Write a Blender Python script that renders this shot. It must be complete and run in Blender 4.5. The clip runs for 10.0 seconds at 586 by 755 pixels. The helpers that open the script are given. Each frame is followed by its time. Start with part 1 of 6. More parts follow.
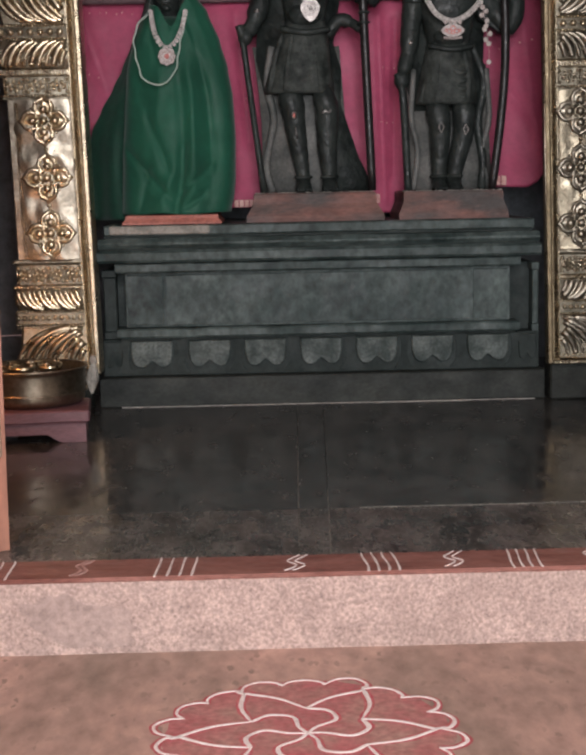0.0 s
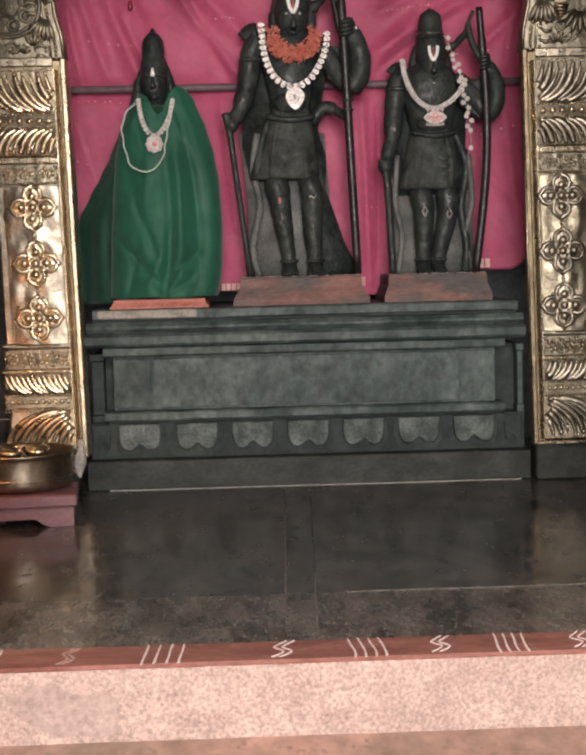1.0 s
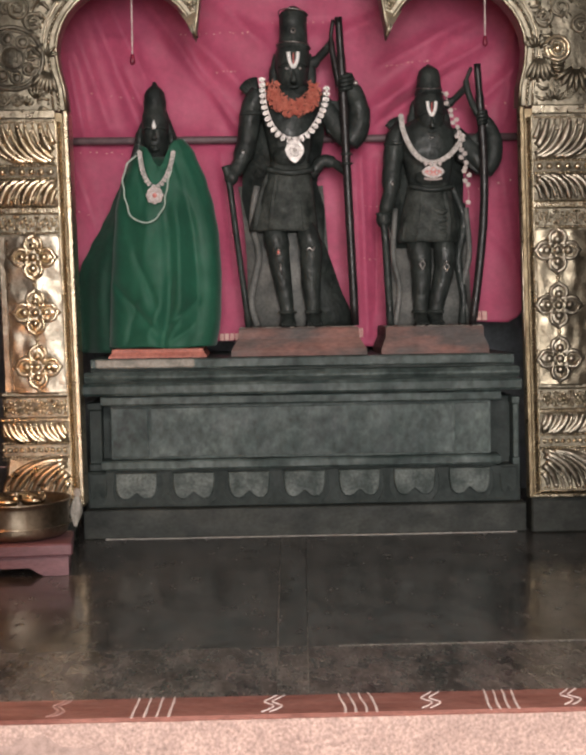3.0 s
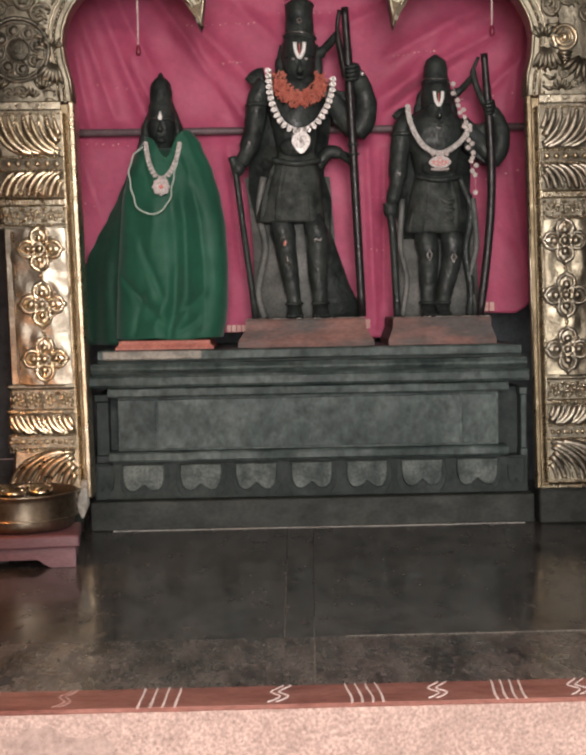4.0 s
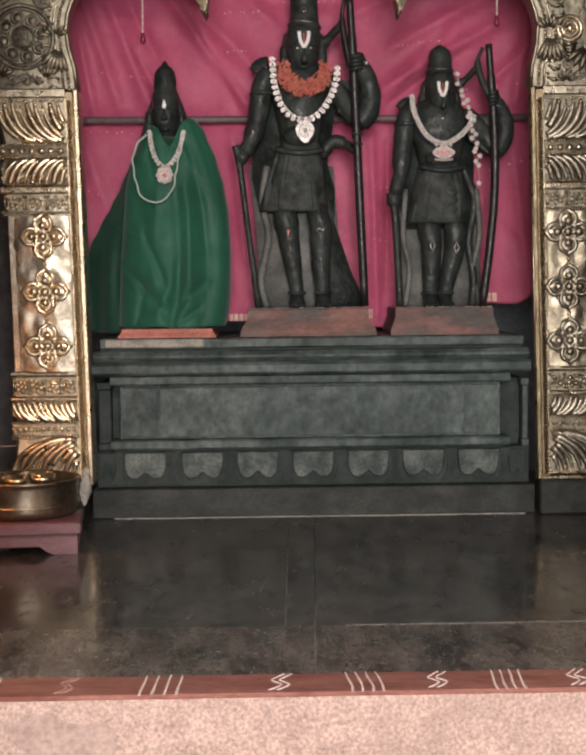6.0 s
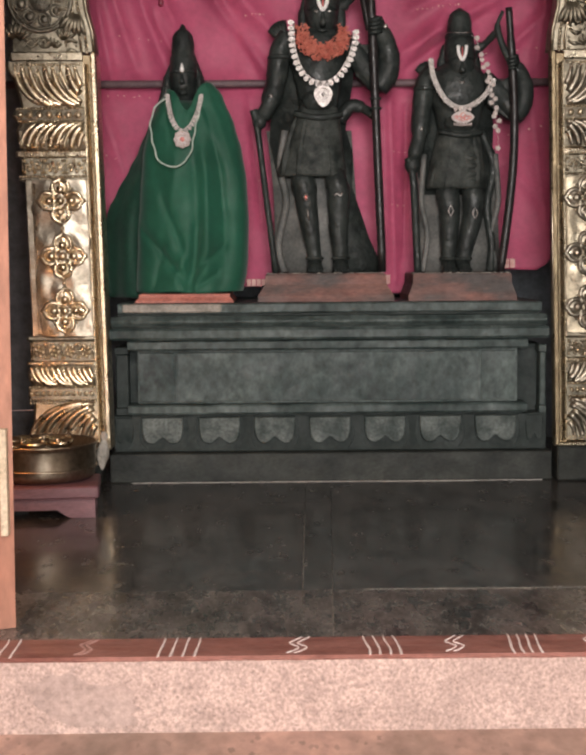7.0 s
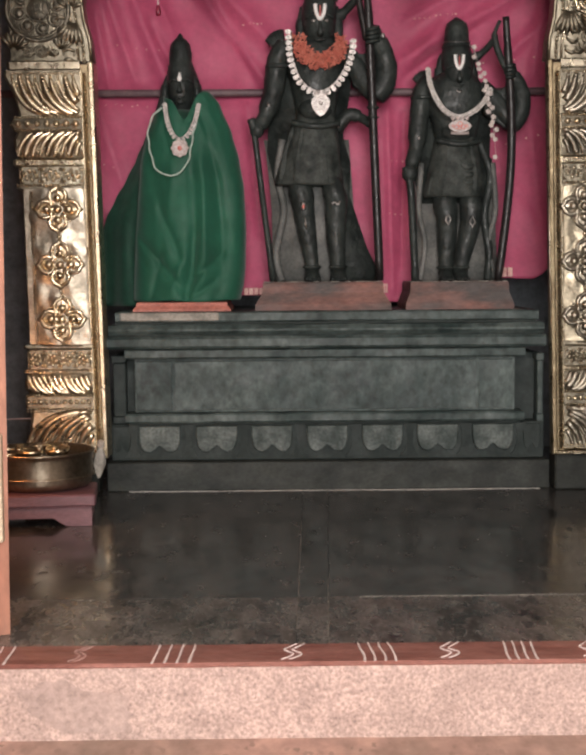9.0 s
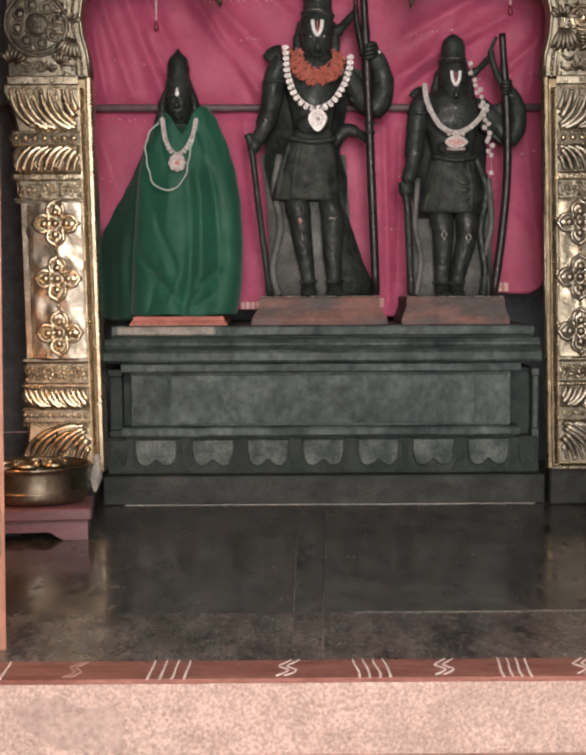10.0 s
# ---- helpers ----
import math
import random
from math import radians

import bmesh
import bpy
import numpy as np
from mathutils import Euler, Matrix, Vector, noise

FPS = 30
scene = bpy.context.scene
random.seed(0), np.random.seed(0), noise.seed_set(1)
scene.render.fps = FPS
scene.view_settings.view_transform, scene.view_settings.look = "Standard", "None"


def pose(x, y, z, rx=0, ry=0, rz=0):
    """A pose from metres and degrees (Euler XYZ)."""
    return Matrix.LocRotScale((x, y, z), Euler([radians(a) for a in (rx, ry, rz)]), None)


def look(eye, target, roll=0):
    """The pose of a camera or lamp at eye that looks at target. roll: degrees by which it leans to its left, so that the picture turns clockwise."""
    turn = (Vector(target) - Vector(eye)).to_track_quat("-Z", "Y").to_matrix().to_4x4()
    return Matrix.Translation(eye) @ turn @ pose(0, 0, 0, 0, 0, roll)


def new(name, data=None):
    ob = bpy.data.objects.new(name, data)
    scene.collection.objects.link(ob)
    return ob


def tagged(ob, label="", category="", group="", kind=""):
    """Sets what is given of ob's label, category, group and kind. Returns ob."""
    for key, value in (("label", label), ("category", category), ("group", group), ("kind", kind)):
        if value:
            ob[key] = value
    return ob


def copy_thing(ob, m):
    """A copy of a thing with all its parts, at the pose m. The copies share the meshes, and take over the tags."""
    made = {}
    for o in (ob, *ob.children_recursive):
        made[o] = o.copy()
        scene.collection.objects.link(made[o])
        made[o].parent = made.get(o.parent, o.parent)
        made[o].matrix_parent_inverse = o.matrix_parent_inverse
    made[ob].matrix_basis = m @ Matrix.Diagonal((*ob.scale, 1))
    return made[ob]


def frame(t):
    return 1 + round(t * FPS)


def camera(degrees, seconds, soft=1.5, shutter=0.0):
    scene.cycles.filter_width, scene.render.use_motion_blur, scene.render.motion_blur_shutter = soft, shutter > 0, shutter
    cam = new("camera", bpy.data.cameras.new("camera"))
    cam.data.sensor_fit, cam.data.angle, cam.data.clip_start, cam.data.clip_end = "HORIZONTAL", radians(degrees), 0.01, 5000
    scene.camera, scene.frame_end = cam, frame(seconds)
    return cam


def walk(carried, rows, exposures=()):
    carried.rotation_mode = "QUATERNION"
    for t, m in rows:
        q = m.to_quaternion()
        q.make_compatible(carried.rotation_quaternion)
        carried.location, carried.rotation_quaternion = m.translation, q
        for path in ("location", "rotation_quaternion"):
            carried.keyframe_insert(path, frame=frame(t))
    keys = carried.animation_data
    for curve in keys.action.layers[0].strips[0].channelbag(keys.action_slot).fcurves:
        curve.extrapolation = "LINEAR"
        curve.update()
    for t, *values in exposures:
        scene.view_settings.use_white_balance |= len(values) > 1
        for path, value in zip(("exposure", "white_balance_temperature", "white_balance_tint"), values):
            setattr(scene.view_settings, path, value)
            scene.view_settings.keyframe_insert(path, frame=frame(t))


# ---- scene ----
cam = camera(24.6, 10.0, soft=3.2)
PATH = [
    (0, (-0.238, -5.388, 0.877), (-0.192, -3.409, 0.591), -1.1),
    (0.5, (-0.242, -5.411, 0.897), (-0.204, -3.425, 0.667), -1.3),
    (1, (-0.23, -5.415, 0.902), (-0.165, -3.423, 0.729), -1.4),
    (1.5, (-0.223, -5.425, 0.919), (-0.16, -3.43, 0.786), -1.1),
    (2, (-0.219, -5.448, 0.934), (-0.168, -3.451, 0.843), -0.9),
    (2.5, (-0.214, -5.443, 0.932), (-0.156, -3.446, 0.832), -0.8),
    (2.7, (-0.213, -5.442, 0.931), (-0.148, -3.445, 0.829), -0.8),
    (3.8, (-0.202, -5.433, 0.918), (-0.150, -3.437, 0.7995), -1.0),
    (4, (-0.202, -5.432, 0.918), (-0.152, -3.436, 0.802), -1.0),
    (4.5, (-0.197, -5.437, 0.923), (-0.136, -3.441, 0.81), -1.2),
    (5, (-0.202, -5.437, 0.919), (-0.141, -3.441, 0.798), -1.1),
    (5.2, (-0.202, -5.437, 0.919), (-0.1425, -3.441, 0.7915), -1.05),
    (6.3, (-0.210, -5.441, 0.922), (-0.163, -3.447, 0.784), -0.5),
    (6.5, (-0.211, -5.441, 0.922), (-0.164, -3.447, 0.767), -0.5),
    (7, (-0.217, -5.44, 0.916), (-0.191, -3.449, 0.734), -0.4),
    (7.5, (-0.215, -5.447, 0.916), (-0.205, -3.453, 0.76), -0.6),
    (8, (-0.211, -5.45, 0.914), (-0.192, -3.456, 0.753), -0.5),
    (8.5, (-0.209, -5.456, 0.915), (-0.191, -3.463, 0.748), -0.3),
    (9, (-0.203, -5.439, 0.901), (-0.178, -3.446, 0.737), -0.4),
    (9.5, (-0.197, -5.45, 0.91), (-0.165, -3.456, 0.76), -0.4),
    (10, (-0.201, -5.453, 0.919), (-0.171, -3.459, 0.77), -0.2),
]
walk(cam, [(t, look(eye, target, roll)) for t, eye, target, roll in PATH],
     exposures=((0.0, -0.22, 6050, 10), (0.5, 0.11, 6300, 10), (1.0, 0.26, 6500, 10), (1.5, 0.26, 6500, 10), (2.5, 0.17, 6500, 10), (10.0, 0.15, 6500, 10)))

# ---- world, lamps, exposure ----

world = bpy.data.worlds.new("hall_air")
world.use_nodes = True
scene.world = world
world.node_tree.nodes["Background"].inputs[0].default_value = (0.9, 0.95, 1.0, 1)
world.node_tree.nodes["Background"].inputs[1].default_value = 0.25


def area_lamp(name, place, target, sx, sy, watts, colour):
    data = bpy.data.lights.new(name, "AREA")
    data.shape, data.size, data.size_y, data.energy, data.color = "RECTANGLE", sx, sy, watts, colour
    ob = new(name, data)
    ob.matrix_world = look(place, target)
    return ob


# Assumed ceiling lamp, added to light the step and altar from outside.
area_lamp("added_hall_light", (0.1, -6.3, 3.0), (0.1, -1.5, 0.4), 1.4, 0.3, 125, (1.0, 0.89, 0.83))
# Added frontal fill with no known source, in an unseen wall's opening.
area_lamp("added_hall_fill", (0.1, -8.85, 1.5), (0, 0, 1.0), 2.6, 2.2, 385, (1.0, 0.97, 0.95))


# ---- materials ----
def surface(name, c1, c2, scale=6.0, rough=0.6, rough2=None, metal=0.0, bump=0.15, bump_scale=60.0, stretch=(1, 1, 1), sheen=0.0,
            specular=0.5, specks=(), speck_scale=120.0, speck_amount=0.3, bend=0.0, bend_scale=10.0, fine=(0.72, 1.25)):
    """A surface with broad and fine variation of colour, specks, uneven gloss and relief, at real-world size."""
    m = bpy.data.materials.new(name)
    m.use_nodes = True
    nt = m.node_tree
    n, link = nt.nodes, nt.links.new
    b = n["Principled BSDF"]
    tc = n.new("ShaderNodeTexCoord")
    info = n.new("ShaderNodeObjectInfo")
    mp = n.new("ShaderNodeMapping")
    mp.inputs["Scale"].default_value = stretch
    shift = n.new("ShaderNodeVectorMath")
    shift.operation = "ADD"
    link(tc.outputs["Object"], shift.inputs[0])
    link(info.outputs["Random"], shift.inputs[1])
    link(shift.outputs[0], mp.inputs[0])

    def noise_at(s, d=8.0):
        t = n.new("ShaderNodeTexNoise")
        t.inputs["Scale"].default_value = s
        t.inputs["Detail"].default_value = d
        t.inputs["Roughness"].default_value = 0.6
        link(mp.outputs[0], t.inputs["Vector"])
        return t.outputs[0]

    def ranged(src, a, c, lo=0.0, hi=1.0):
        r = n.new("ShaderNodeMapRange")
        for k, v in enumerate((a, c, lo, hi)):
            r.inputs[k + 1].default_value = v
        link(src, r.inputs[0])
        return r.outputs[0]

    def mixed(kind, fac, a, c):
        x = n.new("ShaderNodeMix")
        x.data_type, x.blend_type = "RGBA", kind
        for sock, val in ((x.inputs[0], fac), (x.inputs[6], a), (x.inputs[7], c)):
            if isinstance(val, tuple):
                sock.default_value = (*val, 1)
            elif isinstance(val, float):
                sock.default_value = val
            else:
                link(val, sock)
        return x.outputs[2]

    col = mixed("MIX", ranged(noise_at(scale), 0.36, 0.64), c1, c2)
    col = mixed("MULTIPLY", 1.0, col, ranged(noise_at(scale * 9), 0.3, 0.7, *fine))
    for k, sc in enumerate(specks):
        v = n.new("ShaderNodeTexVoronoi")
        v.inputs["Scale"].default_value = speck_scale * (1 + 0.6 * k)
        link(mp.outputs[0], v.inputs["Vector"])
        sep = n.new("ShaderNodeSeparateColor")
        link(v.outputs["Color"], sep.inputs[0])
        col = mixed("MIX", ranged(sep.outputs[k % 3], speck_amount, speck_amount - 0.08), col, sc)
    link(col, b.inputs["Base Color"])
    b.inputs["Metallic"].default_value = metal
    b.inputs["Specular IOR Level"].default_value = specular
    b.inputs["Sheen Weight"].default_value = sheen
    link(ranged(noise_at(scale * 2.3), 0.35, 0.65, rough, rough + 0.12 if rough2 is None else rough2), b.inputs["Roughness"])
    bp = n.new("ShaderNodeBump")
    bp.inputs["Strength"].default_value = bump
    bp.inputs["Distance"].default_value = 0.004
    link(noise_at(bump_scale, 5.0), bp.inputs["Height"])
    link(bp.outputs[0], b.inputs["Normal"])
    if bend:
        b2 = n.new("ShaderNodeBump")
        b2.inputs["Strength"].default_value = bend
        b2.inputs["Distance"].default_value = 0.02
        link(noise_at(bend_scale, 2.0), b2.inputs["Height"])
        link(b2.outputs[0], bp.inputs["Normal"])
    return m


FLOOR_STONE = surface("polished_black_granite", (0.035, 0.0325, 0.030), (0.090, 0.083, 0.076), 9, 0.09, 0.28, bump=0.05, bump_scale=26,
                      stretch=(1, 0.45, 1), fine=(0.52, 1.56), specks=((0.12, 0.112, 0.104),), speck_scale=160, speck_amount=0.08)
FLOOR_DUSTY = surface("dusty_black_granite", (0.036, 0.034, 0.031), (0.145, 0.130, 0.118), 10, 0.14, 0.42, bump=0.06, bump_scale=30,
                      stretch=(1, 0.40, 1), fine=(0.48, 1.65), specks=((0.18, 0.165, 0.15),), speck_scale=150, speck_amount=0.12)
LOW_STONE = surface("smooth_black_slab", (0.021, 0.0235, 0.021), (0.047, 0.050, 0.044), 6, 0.5, 0.7, bump=0.15, bump_scale=40, specular=0.25, stretch=(1, 1, 1.4))
JOINT_GREY = surface("grey_joint_mortar", (0.07, 0.067, 0.062), (0.12, 0.113, 0.105), 20, 0.8, bump=0.3)
PLINTH_STONE = surface("oiled_dark_stone", (0.024, 0.038, 0.036), (0.086, 0.108, 0.101), 4.2, 0.45, 0.68, bump=0.32, bump_scale=45, specular=0.35,
                       stretch=(1, 1, 0.8), fine=(0.50, 1.50))
PETAL_STONE = surface("worn_petal_stone", (0.034, 0.046, 0.042), (0.130, 0.148, 0.138), 11, 0.5, 0.7, bump=0.45, bump_scale=50, specular=0.3, fine=(0.55, 1.45))
# Darker copy of the pedestal stone; recess shade is in its colour.
GROOVE_STONE = surface("shaded_groove_stone", (0.014, 0.021, 0.019), (0.034, 0.043, 0.040), 7, 0.55, 0.75, bump=0.3, specular=0.3)
PALE_STONE = surface("chalky_pale_stone", (0.20, 0.19, 0.165), (0.42, 0.38, 0.33), 9, 0.7, bump=0.35, bump_scale=70)
CHALK = surface("white_chalk", (0.55, 0.50, 0.46), (0.80, 0.76, 0.70), 40, 0.9, bump=0.4, bump_scale=200)
KOLAM = surface("white_rice_flour", (0.74, 0.62, 0.60), (0.88, 0.80, 0.78), 60, 0.95, bump=0.5, bump_scale=250)
KOLAM_WORN = surface("worn_rice_flour", (0.40, 0.22, 0.19), (0.58, 0.40, 0.36), 50, 0.95, bump=0.5, bump_scale=250)
RED_POWDER = surface("red_powder_on_stone", (0.44, 0.125, 0.135), (0.42, 0.235, 0.20), 7, 0.9, bump=0.3, bump_scale=150)
RED_LINE = surface("crimson_powder", (0.50, 0.085, 0.115), (0.46, 0.15, 0.145), 20, 0.95, bump=0.4, bump_scale=220)
RED_OXIDE = surface("red_oxide_paint", (0.20, 0.078, 0.063), (0.325, 0.150, 0.124), 6, 0.35, 0.6, bump=0.15, bump_scale=60,
                    stretch=(1, 3, 1))
RISER_STONE = surface("flamed_pink_granite", (0.415, 0.302, 0.266), (0.54, 0.398, 0.352), 13, 0.75, bump=0.8, bump_scale=80,
                      specks=((0.34, 0.245, 0.215), (0.29, 0.21, 0.185)), speck_scale=120, speck_amount=0.075, fine=(0.56, 1.30))
CEMENT = surface("smeared_cement", (0.335, 0.248, 0.222), (0.42, 0.312, 0.278), 9, 0.8, bump=0.4, bump_scale=50)
DIRT = surface("dry_joint_dirt", (0.13, 0.12, 0.105), (0.24, 0.22, 0.19), 15, 0.9, bump=0.3)
HALL_STONE = surface("rubbed_reddish_floor_stone", (0.31, 0.222, 0.182), (0.50, 0.322, 0.270), 2.2, 0.55, 0.75, bump=0.25, bump_scale=80, stretch=(1, 0.5, 1),
                     specks=((0.30, 0.205, 0.17),), speck_scale=90, speck_amount=0.09, fine=(0.70, 1.24))
BRASS = surface("embossed_brass_sheet", (0.36, 0.308, 0.225), (0.53, 0.462, 0.352), 14, 0.24, 0.42, metal=1.0, bump=0.22, bump_scale=110,
                bend=0.18, bend_scale=11)
BRASS_BRIGHT = surface("rubbed_bright_brass", (0.58, 0.475, 0.32), (0.76, 0.64, 0.465), 10, 0.24, 0.38, metal=1.0, bump=0.12, bump_scale=90,
                       bend=0.12, bend_scale=10)
BRASS_DARK = surface("dull_dark_brass", (0.19, 0.145, 0.09), (0.34, 0.27, 0.17), 16, 0.35, 0.55, metal=1.0, bump=0.5, bump_scale=120)
BRASS_AGED = surface("aged_shaded_olive_brass", (0.18, 0.160, 0.120), (0.35, 0.312, 0.238), 9, 0.40, 0.58, metal=1.0, bump=0.45, bump_scale=90, bend=0.25, bend_scale=18)
BRASS_SOOT = surface("sooty_dark_brass", (0.115, 0.105, 0.084), (0.26, 0.235, 0.185), 12, 0.40, 0.60, metal=1.0, bump=0.5, bump_scale=80, bend=0.2, bend_scale=20)
BRASS_GROUND = surface("dull_olive_brass", (0.22, 0.188, 0.135), (0.39, 0.338, 0.25), 12, 0.32, 0.48, metal=1.0, bump=0.35, bump_scale=90, bend=0.2, bend_scale=16)
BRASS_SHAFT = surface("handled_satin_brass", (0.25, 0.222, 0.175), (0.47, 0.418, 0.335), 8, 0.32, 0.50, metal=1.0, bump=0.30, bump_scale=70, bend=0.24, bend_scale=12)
BRASS_SATIN = surface("satin_pale_brass", (0.66, 0.56, 0.40), (0.80, 0.70, 0.53), 12, 0.48, 0.6, metal=1.0, bump=0.15, bump_scale=90)
PAN_BRASS = surface("dull_brass_pan", (0.28, 0.23, 0.17), (0.40, 0.335, 0.255), 6, 0.34, 0.46, metal=1.0, bump=0.06, bump_scale=60)
STATUE_STONE = surface("oiled_black_stone", (0.0145, 0.018, 0.0170), (0.034, 0.041, 0.0370), 11, 0.28, 0.78, specular=0.38, bump=0.65, bump_scale=38, bend=0.35, bend_scale=28)
BOW_BLACK = surface("polished_black_bow", (0.012, 0.010, 0.010), (0.026, 0.021, 0.021), 24, 0.24, 0.55, specular=0.42, bump=0.3, bump_scale=40)
STATUE_DULL = surface("dusty_grey_green_stone", (0.016, 0.0205, 0.018), (0.064, 0.071, 0.064), 16, 0.55, 0.78, bump=0.6, bump_scale=40, specular=0.3, bend=0.35, bend_scale=24)
STELE_STONE = surface("grey_slab_stone", (0.07, 0.075, 0.070), (0.175, 0.172, 0.160), 10, 0.6, 0.75, bump=0.35, bump_scale=60)
SILVER = surface("tarnished_silver", (0.19, 0.172, 0.162), (0.40, 0.365, 0.34), 90, 0.36, 0.5, metal=1.0, bump=0.4, bump_scale=300)
SILVER_BRIGHT = surface("polished_silver", (0.30, 0.275, 0.26), (0.56, 0.515, 0.49), 90, 0.34, 0.48, metal=1.0, bump=0.4, bump_scale=300)
STONES = surface("pink_and_white_stones", (0.34, 0.26, 0.24), (0.55, 0.48, 0.45), 160, 0.15, 0.3, bump=0.4, bump_scale=300)
PINK_GEM = surface("pink_gem", (0.55, 0.10, 0.10), (0.66, 0.24, 0.20), 100, 0.15, 0.3, bump=0.1)
PEARL = surface("greenish_white_pearl", (0.40, 0.50, 0.43), (0.54, 0.62, 0.55), 60, 0.3, bump=0.1)
WHITE_PAINT = surface("white_forehead_paint", (0.80, 0.78, 0.75), (0.90, 0.88, 0.85), 60, 0.7, bump=0.2)
PETAL_ORANGE = surface("orange_marigold_petal", (0.42, 0.090, 0.060), (0.56, 0.180, 0.125), 40, 0.7, bump=0.2, sheen=0.2)
PETAL_WHITE = surface("white_jasmine_petal", (0.46, 0.39, 0.36), (0.66, 0.59, 0.55), 60, 0.6, bump=0.2)
TERRACOTTA = surface("smeared_red_base_stone", (0.072, 0.058, 0.053), (0.22, 0.098, 0.078), 4.0, 0.55, 0.75, bump=0.45, bump_scale=40, stretch=(1, 1, 2.8), fine=(0.70, 1.25))
ORANGE_BASE = surface("orange_painted_slab", (0.36, 0.115, 0.085), (0.48, 0.175, 0.13), 8, 0.55, 0.7, bump=0.2, bump_scale=60)
GREEN_SILK = surface("green_silk", (0.004, 0.068, 0.037), (0.008, 0.096, 0.053), 5, 0.62, 0.75, bump=0.10, bump_scale=220, sheen=0.15,
                     fine=(0.9, 1.1))
# Darker copy of the green silk, carrying the side drape's shade as colour.
GREEN_DEEP = surface("deep_shaded_green_silk", (0.003, 0.034, 0.019), (0.005, 0.046, 0.026), 5, 0.6, 0.75, bump=0.10, bump_scale=220, sheen=0.15)
MAGENTA = surface("magenta_cloth", (0.375, 0.048, 0.112), (0.475, 0.074, 0.155), 4, 0.55, 0.7, bump=0.12, bump_scale=260, sheen=0.35,
                  fine=(0.90, 1.10))
HEM = surface("pale_pink_hem_print", (0.62, 0.30, 0.27), (0.74, 0.50, 0.44), 30, 0.7, bump=0.2, bump_scale=200)
IRON = surface("dull_painted_rod", (0.11, 0.065, 0.075), (0.17, 0.11, 0.115), 10, 0.5, bump=0.2)
STOOL_WOOD = surface("purple_brown_painted_wood", (0.13, 0.055, 0.065), (0.185, 0.085, 0.095), 5, 0.45, 0.6, bump=0.2, bump_scale=40, stretch=(1, 3, 4))
DARK_WALL = surface("dark_grey_blue_wall", (0.15, 0.162, 0.178), (0.22, 0.232, 0.248), 3, 0.75, bump=0.3)
SALMON = surface("salmon_painted_jamb", (0.33, 0.148, 0.098), (0.41, 0.208, 0.145), 3, 0.5, 0.65, bump=0.15, bump_scale=70, stretch=(1, 1, 0.4))
CREAM = surface("cream_painted_batten", (0.46, 0.37, 0.26), (0.56, 0.46, 0.34), 12, 0.55, bump=0.2, bump_scale=80)
HALL_WALL = surface("cream_limewash", (0.52, 0.45, 0.36), (0.64, 0.57, 0.47), 2, 0.85, bump=0.2, bump_scale=30)
CEILING_PAINT = surface("grey_ceiling_plaster", (0.30, 0.28, 0.25), (0.40, 0.37, 0.33), 2, 0.9, bump=0.2, bump_scale=30)
CORD = surface("pale_cotton_cord", (0.50, 0.36, 0.36), (0.66, 0.52, 0.50), 60, 0.8, bump=0.3, bump_scale=300)
RED_BULB = surface("dark_red_plastic_bulb", (0.15, 0.010, 0.03), (0.22, 0.018, 0.045), 30, 0.35, bump=0.05)


# ---- mesh helpers ----
def part(name, bm, material, parent=None, label="", smooth=False):
    """Links a bmesh as one mesh object; under a parent it keeps the coordinates in which it was built."""
    bmesh.ops.recalc_face_normals(bm, faces=bm.faces)
    me = bpy.data.meshes.new(name)
    bm.to_mesh(me)
    bm.free()
    for mt in material if isinstance(material, (list, tuple)) else (material,):
        me.materials.append(mt)
    if smooth:
        me.polygons.foreach_set("use_smooth", [True] * len(me.polygons))
    ob = new(name, me)
    if parent is not None:
        ob.parent = parent
        ob.location = Vector(ob.location) - world_place(parent)
    if label:
        ob["label"] = label
    return ob


PLACES = {}


def world_place(ob):
    return PLACES.get(ob.name, Vector((0, 0, 0)))


def thing(name, place, label, category, group="", kind=""):
    ob = new(name)
    ob.empty_display_size = 0.05
    ob.location = place
    PLACES[ob.name] = Vector(place)
    return tagged(ob, label, category, group, kind)


def setting(name, bm, material, label, category, smooth=False):
    return tagged(part(name, bm, material, smooth=smooth), label, category, "", "structure")


def again(name, ob, place, parent, turn=None):
    """One more piece on the same mesh."""
    o = new(name, ob.data)
    o.parent = parent
    o.location = Vector(place) - world_place(parent)
    if turn is not None:
        o.rotation_euler = turn
    return o


def cbox(bm, x0, x1, y0, y1, z0, z1, c=0.004, mi=0):
    """A box with chamfered edges."""
    c = min(c, 0.45 * abs(x1 - x0), 0.45 * abs(y1 - y0), 0.45 * abs(z1 - z0))
    rings = []
    for z, i in ((z0, c), (z0 + c, 0), (z1 - c, 0), (z1, c)):
        a, b, d, e = x0 + i, x1 - i, y0 + i, y1 - i
        rings.append([Vector(p) for p in ((a + c, d, z), (b - c, d, z), (b, d + c, z), (b, e - c, z), (b - c, e, z), (a + c, e, z), (a, e - c, z), (a, d + c, z))])
    loft(bm, rings, mi=mi)


def loft(bm, rings, closed=True, caps=True, mi=0, ring_closed=False):
    vs = [[bm.verts.new(p) for p in r] for r in rings]
    n = len(vs[0])
    pairs = list(zip(vs, vs[1:]))
    if ring_closed:
        pairs.append((vs[-1], vs[0]))
    for a, b in pairs:
        for k in range(n if closed else n - 1):
            f = bm.faces.new((a[k], a[(k + 1) % n], b[(k + 1) % n], b[k]))
            f.material_index = mi
    if caps and closed and not ring_closed:
        bm.faces.new(vs[0][::-1]).material_index = mi
        bm.faces.new(vs[-1]).material_index = mi
    return vs


